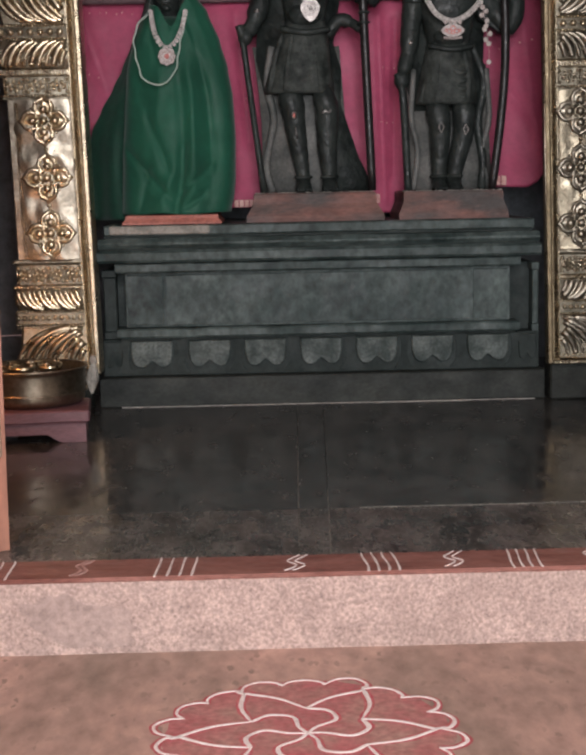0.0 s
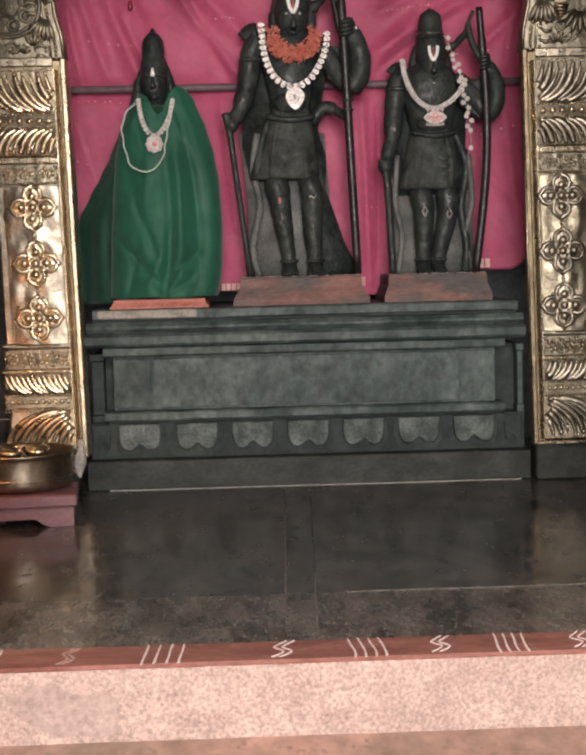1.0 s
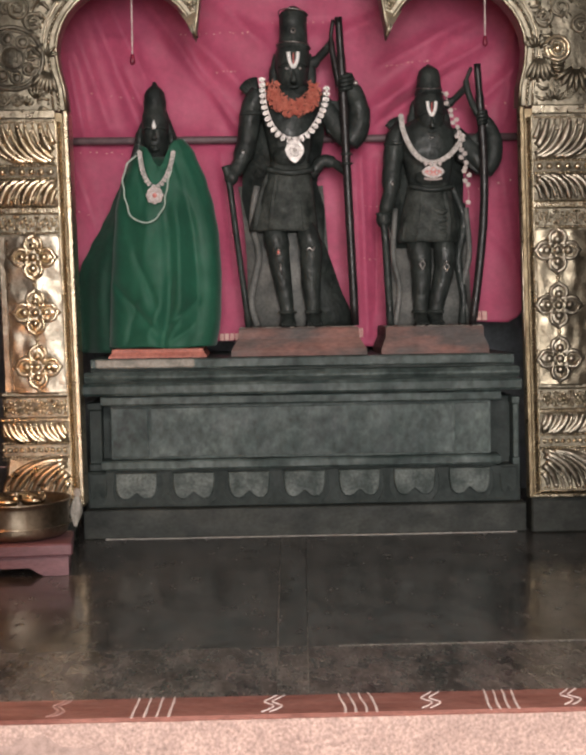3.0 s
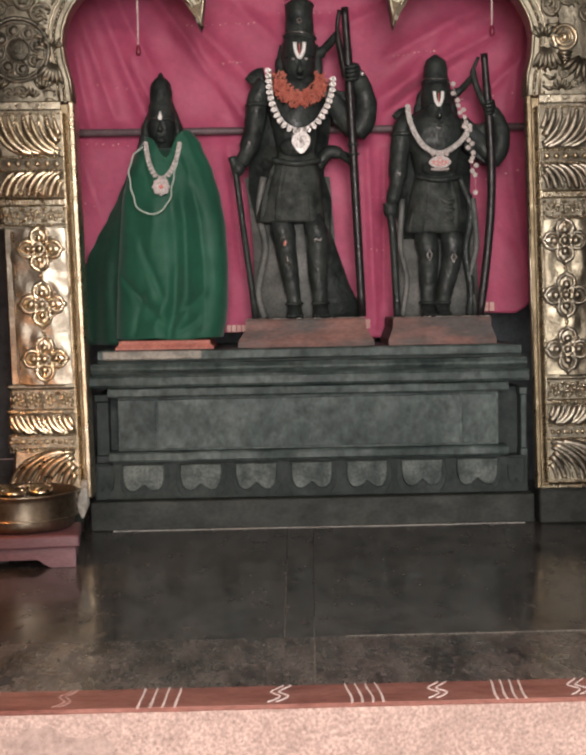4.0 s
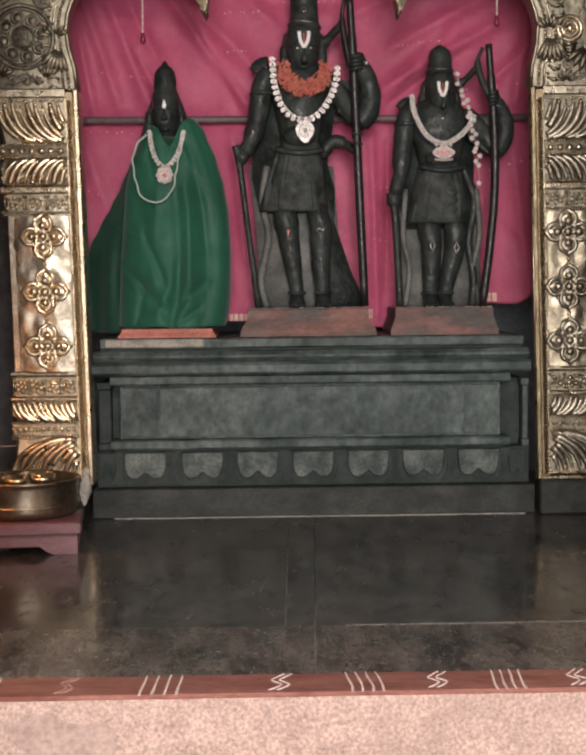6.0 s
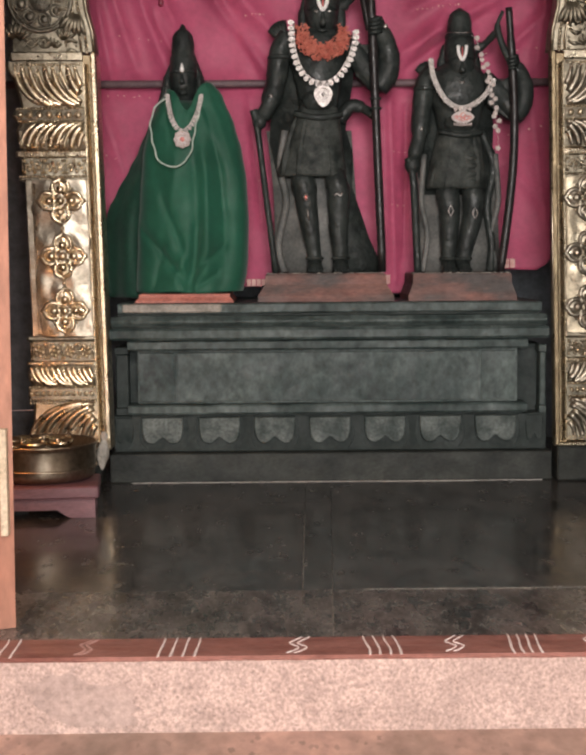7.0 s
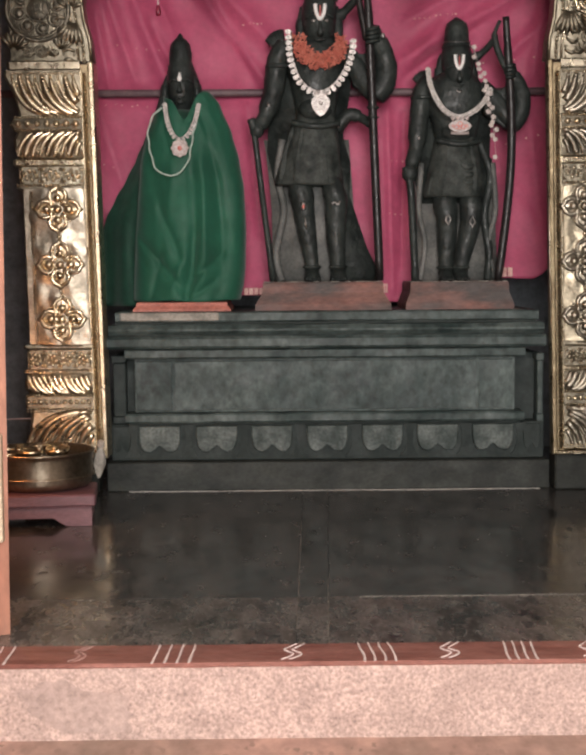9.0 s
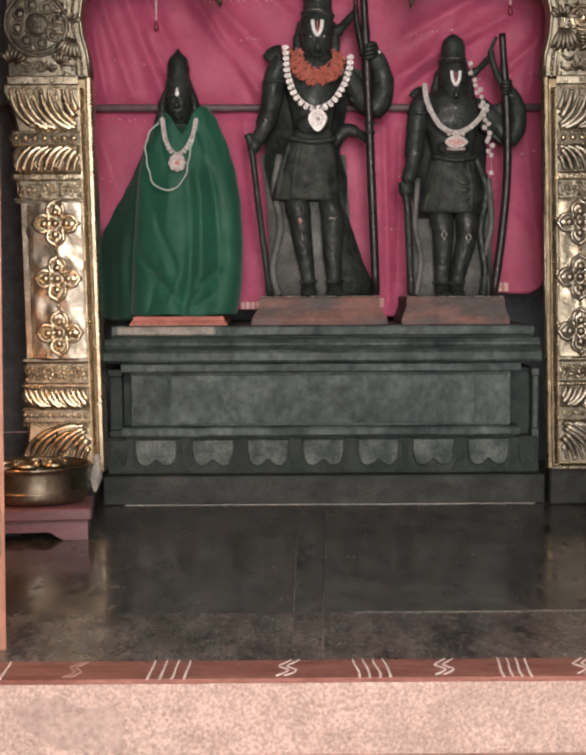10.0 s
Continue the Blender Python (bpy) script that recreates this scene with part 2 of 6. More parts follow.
def tube(bm, pts, radii, seg=8, flat=1.0, mi=0, ring_closed=False):
    """A tube along points; flat squashes it along the world's y."""
    pts = [Vector(p) for p in pts]
    n = len(pts)
    if not isinstance(radii, (list, tuple)):
        radii = [radii] * n
    rings = []
    for i, p in enumerate(pts):
        if ring_closed:
            d = pts[(i + 1) % n] - pts[i - 1]
        else:
            d = pts[min(i + 1, n - 1)] - pts[max(i - 1, 0)]
        d.normalize()
        ref = Vector((0, 1, 0)) if abs(d.y) < 0.9 else Vector((1, 0, 0))
        u = d.cross(ref).normalized()
        v = u.cross(d).normalized()
        ring = []
        for k in range(seg):
            a = 2 * math.pi * k / seg
            o = u * math.cos(a) * radii[i] + v * math.sin(a) * radii[i]
            o.y *= flat
            ring.append(p + o)
        rings.append(ring)
    loft(bm, rings, mi=mi, ring_closed=ring_closed)


def ball(bm, c, rx, ry=None, rz=None, seg=8, rows=5, mi=0):
    ry, rz = rx if ry is None else ry, rx if rz is None else rz
    rings = []
    for j in range(rows + 1):
        t = math.pi * (0.06 + 0.88 * j / rows)
        rings.append([Vector((c[0] + rx * math.sin(t) * math.cos(2 * math.pi * k / seg), c[1] + ry * math.sin(t) * math.sin(2 * math.pi * k / seg),
                              c[2] - rz * math.cos(t))) for k in range(seg)])
    loft(bm, rings, mi=mi)


def stack(bm, rows, seg=20, mi=0, power=1.0):
    """Lofted ellipses: rows of (x, y, z, half width, half depth)."""
    rings = []
    for x, y, z, a, b in rows:
        ring = []
        for k in range(seg):
            t = 2 * math.pi * k / seg
            c, s = math.cos(t), math.sin(t)
            ring.append(Vector((x + a * math.copysign(abs(c) ** power, c), y + b * math.copysign(abs(s) ** power, s), z)))
        rings.append(ring)
    loft(bm, rings, mi=mi)


def lathe(bm, profile, cx, cy, seg=32, mi=0):
    loft(bm, [[Vector((cx + r * math.cos(2 * math.pi * k / seg), cy + r * math.sin(2 * math.pi * k / seg), z)) for k in range(seg)] for r, z in profile], mi=mi)


def prism(bm, outline, y0, y1, mi=0, inset=0.0):
    """A flat outline in x and z, given depth from y1 at the back to y0 in front, with a rounded front rim."""
    cx = sum(p[0] for p in outline) / len(outline)
    cz = sum(p[1] for p in outline) / len(outline)

    def ring(y, k):
        return [Vector((cx + (x - cx) * k, y, cz + (z - cz) * k)) for x, z in outline]
    if inset:
        loft(bm, [ring(y1, 1), ring(y0 + inset * 0.6, 1), ring(y0 + inset * 0.15, 1 - inset * 3), ring(y0, 1 - inset * 7)], mi=mi)
    else:
        loft(bm, [ring(y1, 1), ring(y0, 1)], mi=mi)


def smooth_line(pts, n=8):
    """Catmull-Rom through points."""
    p = [Vector(q) for q in pts]
    p = [p[0] * 2 - p[1]] + p + [p[-1] * 2 - p[-2]]
    out = []
    for i in range(1, len(p) - 2):
        for k in range(n):
            t = k / n
            out.append(0.5 * (2 * p[i] + (p[i + 1] - p[i - 1]) * t + (2 * p[i - 1] - 5 * p[i] + 4 * p[i + 1] - p[i + 2]) * t * t
                              + (3 * p[i] - p[i - 1] - 3 * p[i + 1] + p[i + 2]) * t ** 3))
    out.append(p[-2])
    return out


def piecewise(z, table):
    """A value from a short table of (z, value), z falling or rising."""
    t = sorted(table)
    if z <= t[0][0]:
        return t[0][1]
    for (a, u), (b, v) in zip(t, t[1:]):
        if z <= b:
            k = (z - a) / (b - a)
            k = k * k * (3 - 2 * k) * 0.5 + k * 0.5
            return u + (v - u) * k
    return t[-1][1]


# ---- the hall and the shrine room ----
def flat_wall(name, x0, x1, y0, y1, z0, z1, material, label, category="wall"):
    bm = bmesh.new()
    cbox(bm, x0, x1, y0, y1, z0, z1, 0.003)
    return setting(name, bm, material, label, category)


flat_wall("hall_floor", -3.3, 3.3, -9.2, -2.30, -0.45, -0.175, HALL_STONE, "rubbed reddish stone floor of the outer hall", "floor")
flat_wall("floor_bed", -1.75, 1.75, -2.30, 1.35, -0.30, -0.006, JOINT_GREY, "pale grey mortar bed under the black floor slabs", "floor")
flat_wall("wall_north", -1.75, 1.75, 1.2, 1.35, -0.004, 3.1, DARK_WALL, "dark grey-blue wall behind the shrine")
flat_wall("wall_east", 1.6, 1.75, -2.0, 1.2, -0.004, 3.1, DARK_WALL, "dark grey-blue side wall of the shrine room")
flat_wall("wall_west", -1.75, -1.6, -2.0, 1.2, -0.004, 3.1, DARK_WALL, "dark grey-blue side wall of the shrine room")
flat_wall("ceiling", -1.75, 1.75, -2.0, 1.35, 3.1, 3.25, CEILING_PAINT, "grey plaster ceiling of the shrine room", "ceiling")
flat_wall("hall_ceiling", -3.3, 3.3, -9.2, -2.3, 3.15, 3.3, CEILING_PAINT, "grey plaster ceiling of the hall", "ceiling")
# Unseen side walls, added pale to give the brass bright reflections.
flat_wall("hall_wall_east", 3.2, 3.35, -9.2, -2.3, -0.175, 3.15, HALL_WALL, "unseen cream hall wall, added for the brass to reflect")
flat_wall("hall_wall_west", -3.35, -3.2, -9.2, -2.3, -0.175, 3.15, HALL_WALL, "unseen cream hall wall, added for the brass to reflect")
# Invented end wall; its opening is there only for the added fill.
flat_wall("hall_wall_south_a", -3.2, -1.2, -9.2, -9.0, -0.175, 3.15, HALL_WALL, "unseen cream wall beside the opening added for the fill light")
flat_wall("hall_wall_south_b", 1.4, 3.2, -9.2, -9.0, -0.175, 3.15, HALL_WALL, "unseen cream wall beside the opening added for the fill light")
flat_wall("hall_wall_south_c", -1.2, 1.4, -9.2, -9.0, 2.75, 3.15, HALL_WALL, "unseen cream wall over the opening added for the fill light")
flat_wall("wall_footing_east", 1.755, 3.36, -2.310, -2.0, -0.174, -0.0005, SALMON, "salmon painted wall footing")
flat_wall("wall_footing_west", -3.36, -1.755, -2.310, -2.0, -0.174, -0.0005, SALMON, "salmon painted wall footing")
flat_wall("wall_south_lintel", -1.0, 1.0, -2.25, -2.0, 2.98, 3.25, SALMON, "salmon painted lintel over the shrine doorway")


def jamb(name, s, label):
    """One side of the doorway, with a splayed inner edge; s is -1 or 1."""
    bm = bmesh.new()
    plan = [(0.858, -2.172), (0.908, -2.195), (3.25, -2.29), (3.25, -2.0), (1.05, -2.0)]
    if s > 0:
        plan = [(x + 0.06, y) for x, y in plan]
    loft(bm, [[Vector((s * (x + lean), y, z)) for x, y in plan] for z, lean in ((0.001, 0.007), (3.2, -0.014))])
    return setting(name, bm, SALMON, label, "door jamb")


jamb("door_jamb_west", -1, "salmon orange painted doorway jamb with rubbed edge")
jamb("door_jamb_east", 1, "salmon orange painted doorway jamb with rubbed edge")

batten = bmesh.new()
cbox(batten, -0.8895, -0.871, -2.205, -2.178, 0.237, 0.50, 0.002)
for z in (0.262, 0.395):
    ball(batten, (-0.883, -2.206, z), 0.0035, 0.002, 0.0035)
tagged(part("batten", batten, CREAM), "cream painted wooden batten fixed on the door jamb", "batten")


# threshold step
step = thing("threshold_step", (0, -2.37, -0.175), "pink granite step with a red painted top edge", "step", kind="structure")
bm = bmesh.new()
n = 60
rows = []
for k in range(n + 1):
    x = -1.75 + 3.5 * k / n
    w = 0.004 * noise.noise((x * 3, 0, 1)) + 0.002 * noise.noise((x * 11, 4, 1))
    rows.append([Vector((x, -2.284, -0.30)), Vector((x, -2.438 + w, -0.30)), Vector((x, -2.438 + w, -0.172)), Vector((x, -2.440 + w * 0.6, -0.10)),
                 Vector((x, -2.440, -0.008)), Vector((x, -2.433, -0.001)), Vector((x, -2.284, -0.001))])
loft(bm, rows)
part("riser", bm, RISER_STONE, step, "flamed pink granite")
bm = bmesh.new()
rows = []
for k in range(121):
    x = -1.745 + 3.49 * k / 120
    e = 0.004 * noise.noise((x * 6, 2, 0)) + 0.002 * noise.noise((x * 25, 7, 0))
    e2 = 0.003 * noise.noise((x * 5, 9, 0))
    rows.append([Vector((x, -2.4385 + e * 0.4, -0.007 - abs(e) * 1.2)), Vector((x, -2.4415, -0.004)), Vector((x, -2.4335, 0.0025)), Vector((x, -2.287 + e2, 0.0025)), Vector((x, -2.287 + e2, -0.0005))])
loft(bm, rows, closed=True)
part("red_edge", bm, RED_OXIDE, step, "red oxide painted band")
bm = bmesh.new()
blob = []
for k in range(40):
    a = 2 * math.pi * k / 40
    r = 1 + 0.45 * noise.noise((math.cos(a) * 2, math.sin(a) * 2, 3)) + 0.20 * noise.noise((math.cos(a) * 5, math.sin(a) * 5, 5))
    blob.append((-0.665 + 0.115 * r * math.cos(a) - 0.05 * math.sin(a), -0.098 + 0.060 * r * math.sin(a)))
prism(bm, blob, -2.4412, -2.436)
part("cement_smear", bm, CEMENT, step, "smooth greyish cement smear")


# white strokes on the red edge
def stroke(bm, pts, r, z, h=0.0016):
    """A hand-drawn flour line: thicker where the fingers started."""
    line = smooth_line([(x, y, 0) for x, y in pts], 6)
    m = len(line)
    rings = []
    for i, p in enumerate(line):
        d = (line[min(i + 1, m - 1)] - line[max(i - 1, 0)]).normalized()
        u = Vector((-d.y, d.x, 0))
        w = r * (1.15 - 0.45 * i / m + 0.35 * noise.noise((p.x * 60, p.y * 60, r * 900)))
        if i in (0, m - 1):
            w *= 0.5
        rings.append([p + u * w + Vector((0, 0, z)), p + u * w * 0.6 + Vector((0, 0, z + h)), p - u * w * 0.6 + Vector((0, 0, z + h)), p - u * w + Vector((0, 0, z))])
    loft(bm, rings)


for x0, dx, lean_by, bow in ((-0.914, 0.0280, 0.000, 0.0), (-0.492, 0.0280, 0.007, 0.0), (-0.006, 0.0240, 0.000, 0.007), (0.327, 0.0215, 0.005, -0.004)):
    mark = thing("flour_stripes", (x0 + 1.5 * dx, -2.36, 0.0025), "four short white flour stripes on the red step edge", "floor drawing", "flour marks on the step")
    for k in range(4):
        bm = bmesh.new()
        x = x0 + k * dx
        j = 0.004 * noise.noise((x * 40, 1, 1))
        stroke(bm, [(x, -2.436 - 0.003 * (k == 0)), (x + lean_by * 0.3 + j + bow * 0.3, -2.39), (x + lean_by * 0.8 - j - bow * 0.6, -2.325), (x + lean_by + j - bow, -2.284)], 0.0029, 0.0026)
        part("stripe", bm, KOLAM, mark)
for x0 in (-0.664, -0.171, 0.197, 0.526):
    mark = thing("flour_squiggle", (x0, -2.36, 0.0025), "two wavy white flour strokes, trodden faint, on the red step edge" if x0 < -0.6 else "two wavy white flour strokes on the red step edge", "floor drawing", "flour marks on the step")
    wide = 0.75 if x0 < -0.6 else 1.0
    for k in range(2):
        bm = bmesh.new()
        x = x0 - 0.014 + k * 0.019 * wide
        stroke(bm, [(x - 0.012 * wide, -2.415), (x + 0.004, -2.398), (x + 0.017 * wide, -2.372), (x + 0.004, -2.352), (x - 0.004, -2.335), (x + 0.010, -2.312), (x + 0.026 * wide, -2.288)], 0.0021, 0.0026)
        part("stroke", bm, KOLAM_WORN if x0 < -0.6 else KOLAM, mark)


# flour drawing on the hall floor
rangoli = thing("rangoli", (-0.165, -2.92, -0.175), "white flour star drawing with red powder on the floor", "floor drawing")
CX, CY = -0.165, -2.92


def flour_line(name, pts, r):
    bm = bmesh.new()
    stroke(bm, pts, r * 2.3, -0.1737, 0.0003)
    part("red_line", bm, RED_LINE, rangoli, "crimson powder beside the flour")
    bm = bmesh.new()
    stroke(bm, pts, r, -0.1736)
    part(name, bm, KOLAM, rangoli)


def pol(a, r):
    return CX + r * math.cos(radians(a)) * 1.02, CY + r * math.sin(radians(a))


bm = bmesh.new()
rim = []
for k in range(90):
    a = 4 * k
    rim.append((*pol(a, 0.276 + 0.012 * noise.noise((math.cos(radians(a)) * 4, math.sin(radians(a)) * 4, 0))), 0))
bm.faces.new([bm.verts.new((x, y, -0.1738)) for x, y, _ in rim])
bmesh.ops.extrude_face_region(bm, geom=bm.faces[:])
for v in bm.verts[90:]:
    v.co.z = -0.1752
part("powder", bm, RED_POWDER, rangoli, "red powder rubbed on stone")
for k in range(6):
    a = 60 * k
    for da in (30, -30):
        flour_line("star_line", [pol(a, 0.245), pol(a + da * 0.45, 0.186), pol(a + da, 0.124)], 0.0048)
    flour_line("swirl", [pol(a + 30, 0.124), pol(a + 8, 0.118), pol(a - 12, 0.085), pol(a - 2, 0.035), pol(a + 10, 0.0)], 0.0048)
    for q in range(3):
        a0 = a + 20 * q
        rr = (0.004, 0.016, -0.006)[(q + k) % 3]
        flour_line("scallop", [pol(a0, 0.256), pol(a0 + 2.5, 0.272 + rr * 0.6), pol(a0 + 9, 0.284 + rr), pol(a0 + 16, 0.276 + rr * 0.7), pol(a0 + 20.5, 0.253)], 0.0042)
    flour_line("bar", [pol(a, 0.24), pol(a + 2, 0.262)], 0.0054)


# black floor slabs, one narrow filler course between the two large fields
floor = thing("floor", (0, -0.5, -0.006), "polished black granite floor slabs, dusty and scuffed", "floor", kind="structure")


def slab(x00, x01, x10, x11, y0, y1, stone):
    """A slab from y0 (front) to y1; x at the front left, front right, back left, back right."""
    bm = bmesh.new()
    g, c = 0.0005, 0.0006
    rings = []
    for z, i in ((-0.0055, 0), (-c, 0), (0.0, c)):
        q = g + i
        rings.append([Vector((x00 + q, y0 + q, z)), Vector((x01 - q, y0 + q, z)), Vector((x11 - q, y1 - q, z)), Vector((x10 + q, y1 - q, z))])
    loft(bm, rings)
    return part("slab", bm, stone, floor)


def joint_a(y):
    return -0.097 + 0.0275 * y


def joint_b(y):
    return 0.006 + 0.039 * y


for y0, y1 in ((-2.284, -1.825), (-1.825, -0.52), (-0.52, 1.2)):
    stone = FLOOR_DUSTY if y0 < -2 else FLOOR_STONE
    slab(-1.60, joint_a(y0), -1.60, joint_a(y1), y0, y1, stone)
    slab(joint_a(y0), joint_b(y0), joint_a(y1), joint_b(y1), y0, y1, stone)
    slab(joint_b(y0), 1.60, joint_b(y1), 1.60, y0, y1, stone)

# pale dirt left in the joints and scuffs on the slabs
for nm, pts, r in (("joint_dirt", [(joint_b(-2.27), -2.27), (joint_b(-1.9), -1.9), (joint_b(-1.6), -1.6)], 0.0014),
                   ("joint_dirt", [(joint_a(-2.2), -2.2), (joint_a(-1.4), -1.4), (joint_a(-0.7), -0.7)], 0.0013),
                   ("joint_dirt", [(0.26, -1.828), (0.45, -1.825), (0.70, -1.824), (1.1, -1.824)], 0.0012),
                   ("joint_dirt", [(0.02, -1.826), (0.14, -1.825), (0.26, -1.825)], 0.0005)):
    bm = bmesh.new()
    stroke(bm, pts, r, 0.0004)
    part(nm, bm, DIRT, floor, "pale dirt line")


# ---- stone pedestal ----
pedestal = thing("stone_pedestal", (0, 0.35, 0), "long dark carved stone altar pedestal with lotus petal frieze", "pedestal")


def course(name, x0, x1, y0, z0, z1, material, c=0.006, label="", y1=0.80, wear=1.0):
    bm = bmesh.new()
    m = 50
    rings = []
    for k in range(m + 1):
        x = x0 + (x1 - x0) * k / m
        w = [wear * (0.0032 * noise.noise((x * 5, z0 * 20 + q * 3, y0)) + 0.0026 * noise.noise((x * 19, z0 * 9 + q, 2))) for q in range(4)]
        rings.append([Vector((x, y1, z0)), Vector((x, y0 + c + w[0], z0)), Vector((x, y0 + w[1], z0 + c)), Vector((x, y0 + w[2], z1 - c)), Vector((x, y0 + c + w[3], z1 + w[0])), Vector((x, y1, z1))])
    loft(bm, rings)
    return part(name, bm, material, pedestal, label)


course("plinth", -0.885, 0.898, -0.060, 0.001, 0.118, LOW_STONE, 0.004, "smooth black plinth slab", wear=0.3)
frieze = course("frieze_ground", -0.872, 0.885, -0.004, 0.118, 0.266, GROOVE_STONE, 0.004, "recessed frieze ground, shade put into its colour")
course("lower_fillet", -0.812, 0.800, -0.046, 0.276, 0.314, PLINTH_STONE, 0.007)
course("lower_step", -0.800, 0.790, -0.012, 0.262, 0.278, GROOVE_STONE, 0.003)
course("body_core", -0.862, 0.872, 0.085, 0.266, 0.545, GROOVE_STONE, 0.004, "recessed core, coloured dark as shade")
course("body_block", -0.775, 0.766, -0.004, 0.314, 0.536, PLINTH_STONE, 0.004)
course("upper_fillet", -0.812, 0.803, -0.045, 0.536, 0.574, PLINTH_STONE, 0.006)
course("cornice_lower", -0.878, 0.880, -0.080, 0.578, 0.626, PLINTH_STONE, 0.010)
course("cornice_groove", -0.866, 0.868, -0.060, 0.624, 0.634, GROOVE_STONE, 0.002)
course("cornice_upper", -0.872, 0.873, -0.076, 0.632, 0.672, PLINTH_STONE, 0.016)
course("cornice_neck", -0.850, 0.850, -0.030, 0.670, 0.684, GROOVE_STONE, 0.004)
course("top_slab", -0.850, 0.862, -0.014, 0.682, 0.722, PLINTH_STONE, 0.006)

for name, x0, x1 in (("end_panel", -0.768, -0.628), ("centre_panel", -0.612, 0.606), ("end_panel", 0.620, 0.758)):
    bm = bmesh.new()
    m = 30
    rings = []
    for k in range(m + 1):
        x = x0 + (x1 - x0) * k / m
        w = 0.0015 * noise.noise((x * 9, 3, 3))
        rings.append([Vector((x, 0.0, 0.322)), Vector((x, -0.010 + w, 0.326 + w)), Vector((x, -0.012 + w, 0.424)), Vector((x, -0.010 + w, 0.521 + w)), Vector((x, 0.0, 0.526))])
    loft(bm, rings)
    part(name, bm, PLINTH_STONE, pedestal)

for x0, x1, y0, stone in ((-0.870, -0.812, 0.020, GROOVE_STONE), (0.858, 0.888, 0.000, PLINTH_STONE)):
    bm = bmesh.new()
    cbox(bm, x0, x1, y0, 0.084, 0.2665, 0.296, 0.003)
    cbox(bm, x0 + 0.003, x1 - 0.003, y0 + 0.004, 0.084, 0.296, 0.516, 0.004)
    cbox(bm, x0 - 0.003, x1 - 0.001, y0 - 0.003, 0.084, 0.516, 0.5455, 0.003)
    part("corner_pilaster", bm, stone, pedestal)

# lotus petals: flat top, full sides, two lobes below
outline = [(-0.083, 0.052), (-0.084, 0.020), (-0.081, -0.012), (-0.074, -0.036), (-0.060, -0.050), (-0.042, -0.053), (-0.026, -0.046), (-0.013, -0.034), (0.0, -0.024),
           (0.013, -0.034), (0.026, -0.046), (0.042, -0.053), (0.060, -0.050), (0.074, -0.036), (0.081, -0.012), (0.084, 0.020), (0.083, 0.052)]
bm = bmesh.new()
prism(bm, outline, -0.022, 0.004, inset=0.009)
first = part("petal", bm, PETAL_STONE, frieze, "worn lighter stone petal")
first.location = (-0.677, -0.004, 0.208)
for k in range(-2, 4):
    again("petal", first, (0.003 + k * 0.2245, -0.004, 0.208), frieze)
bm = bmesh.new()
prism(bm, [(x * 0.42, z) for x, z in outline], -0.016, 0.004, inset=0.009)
half_petal = part("petal", bm, GROOVE_STONE, frieze, "half petal at the corner, coloured darker as shade")
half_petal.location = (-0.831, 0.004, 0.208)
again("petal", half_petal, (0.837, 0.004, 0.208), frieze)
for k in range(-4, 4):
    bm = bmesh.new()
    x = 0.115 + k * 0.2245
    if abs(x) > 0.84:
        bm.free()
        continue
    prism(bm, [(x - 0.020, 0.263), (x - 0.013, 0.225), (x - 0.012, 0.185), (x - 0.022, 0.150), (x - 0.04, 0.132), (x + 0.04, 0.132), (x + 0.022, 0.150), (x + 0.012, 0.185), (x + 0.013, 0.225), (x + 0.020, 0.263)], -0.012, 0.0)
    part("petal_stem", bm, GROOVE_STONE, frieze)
bm = bmesh.new()
stroke(bm, [(-0.80, -0.064), (-0.45, -0.066), (-0.1, -0.064), (0.25, -0.066), (0.55, -0.064), (0.86, -0.066)], 0.0050, 0.0008)
stroke(bm, [(0.20, -0.068), (0.32, -0.071), (0.46, -0.069), (0.58, -0.070)], 0.0085, 0.0006)
part("foot_line", bm, CHALK, pedestal, "chalky pale line along the foot")

bm = bmesh.new()
cbox(bm, -0.832, -0.432, -0.019, 0.0, 0.686, 0.7205, 0.005)
part("chalky_edge", bm, PALE_STONE, pedestal, "chalky pale worn stone edge")


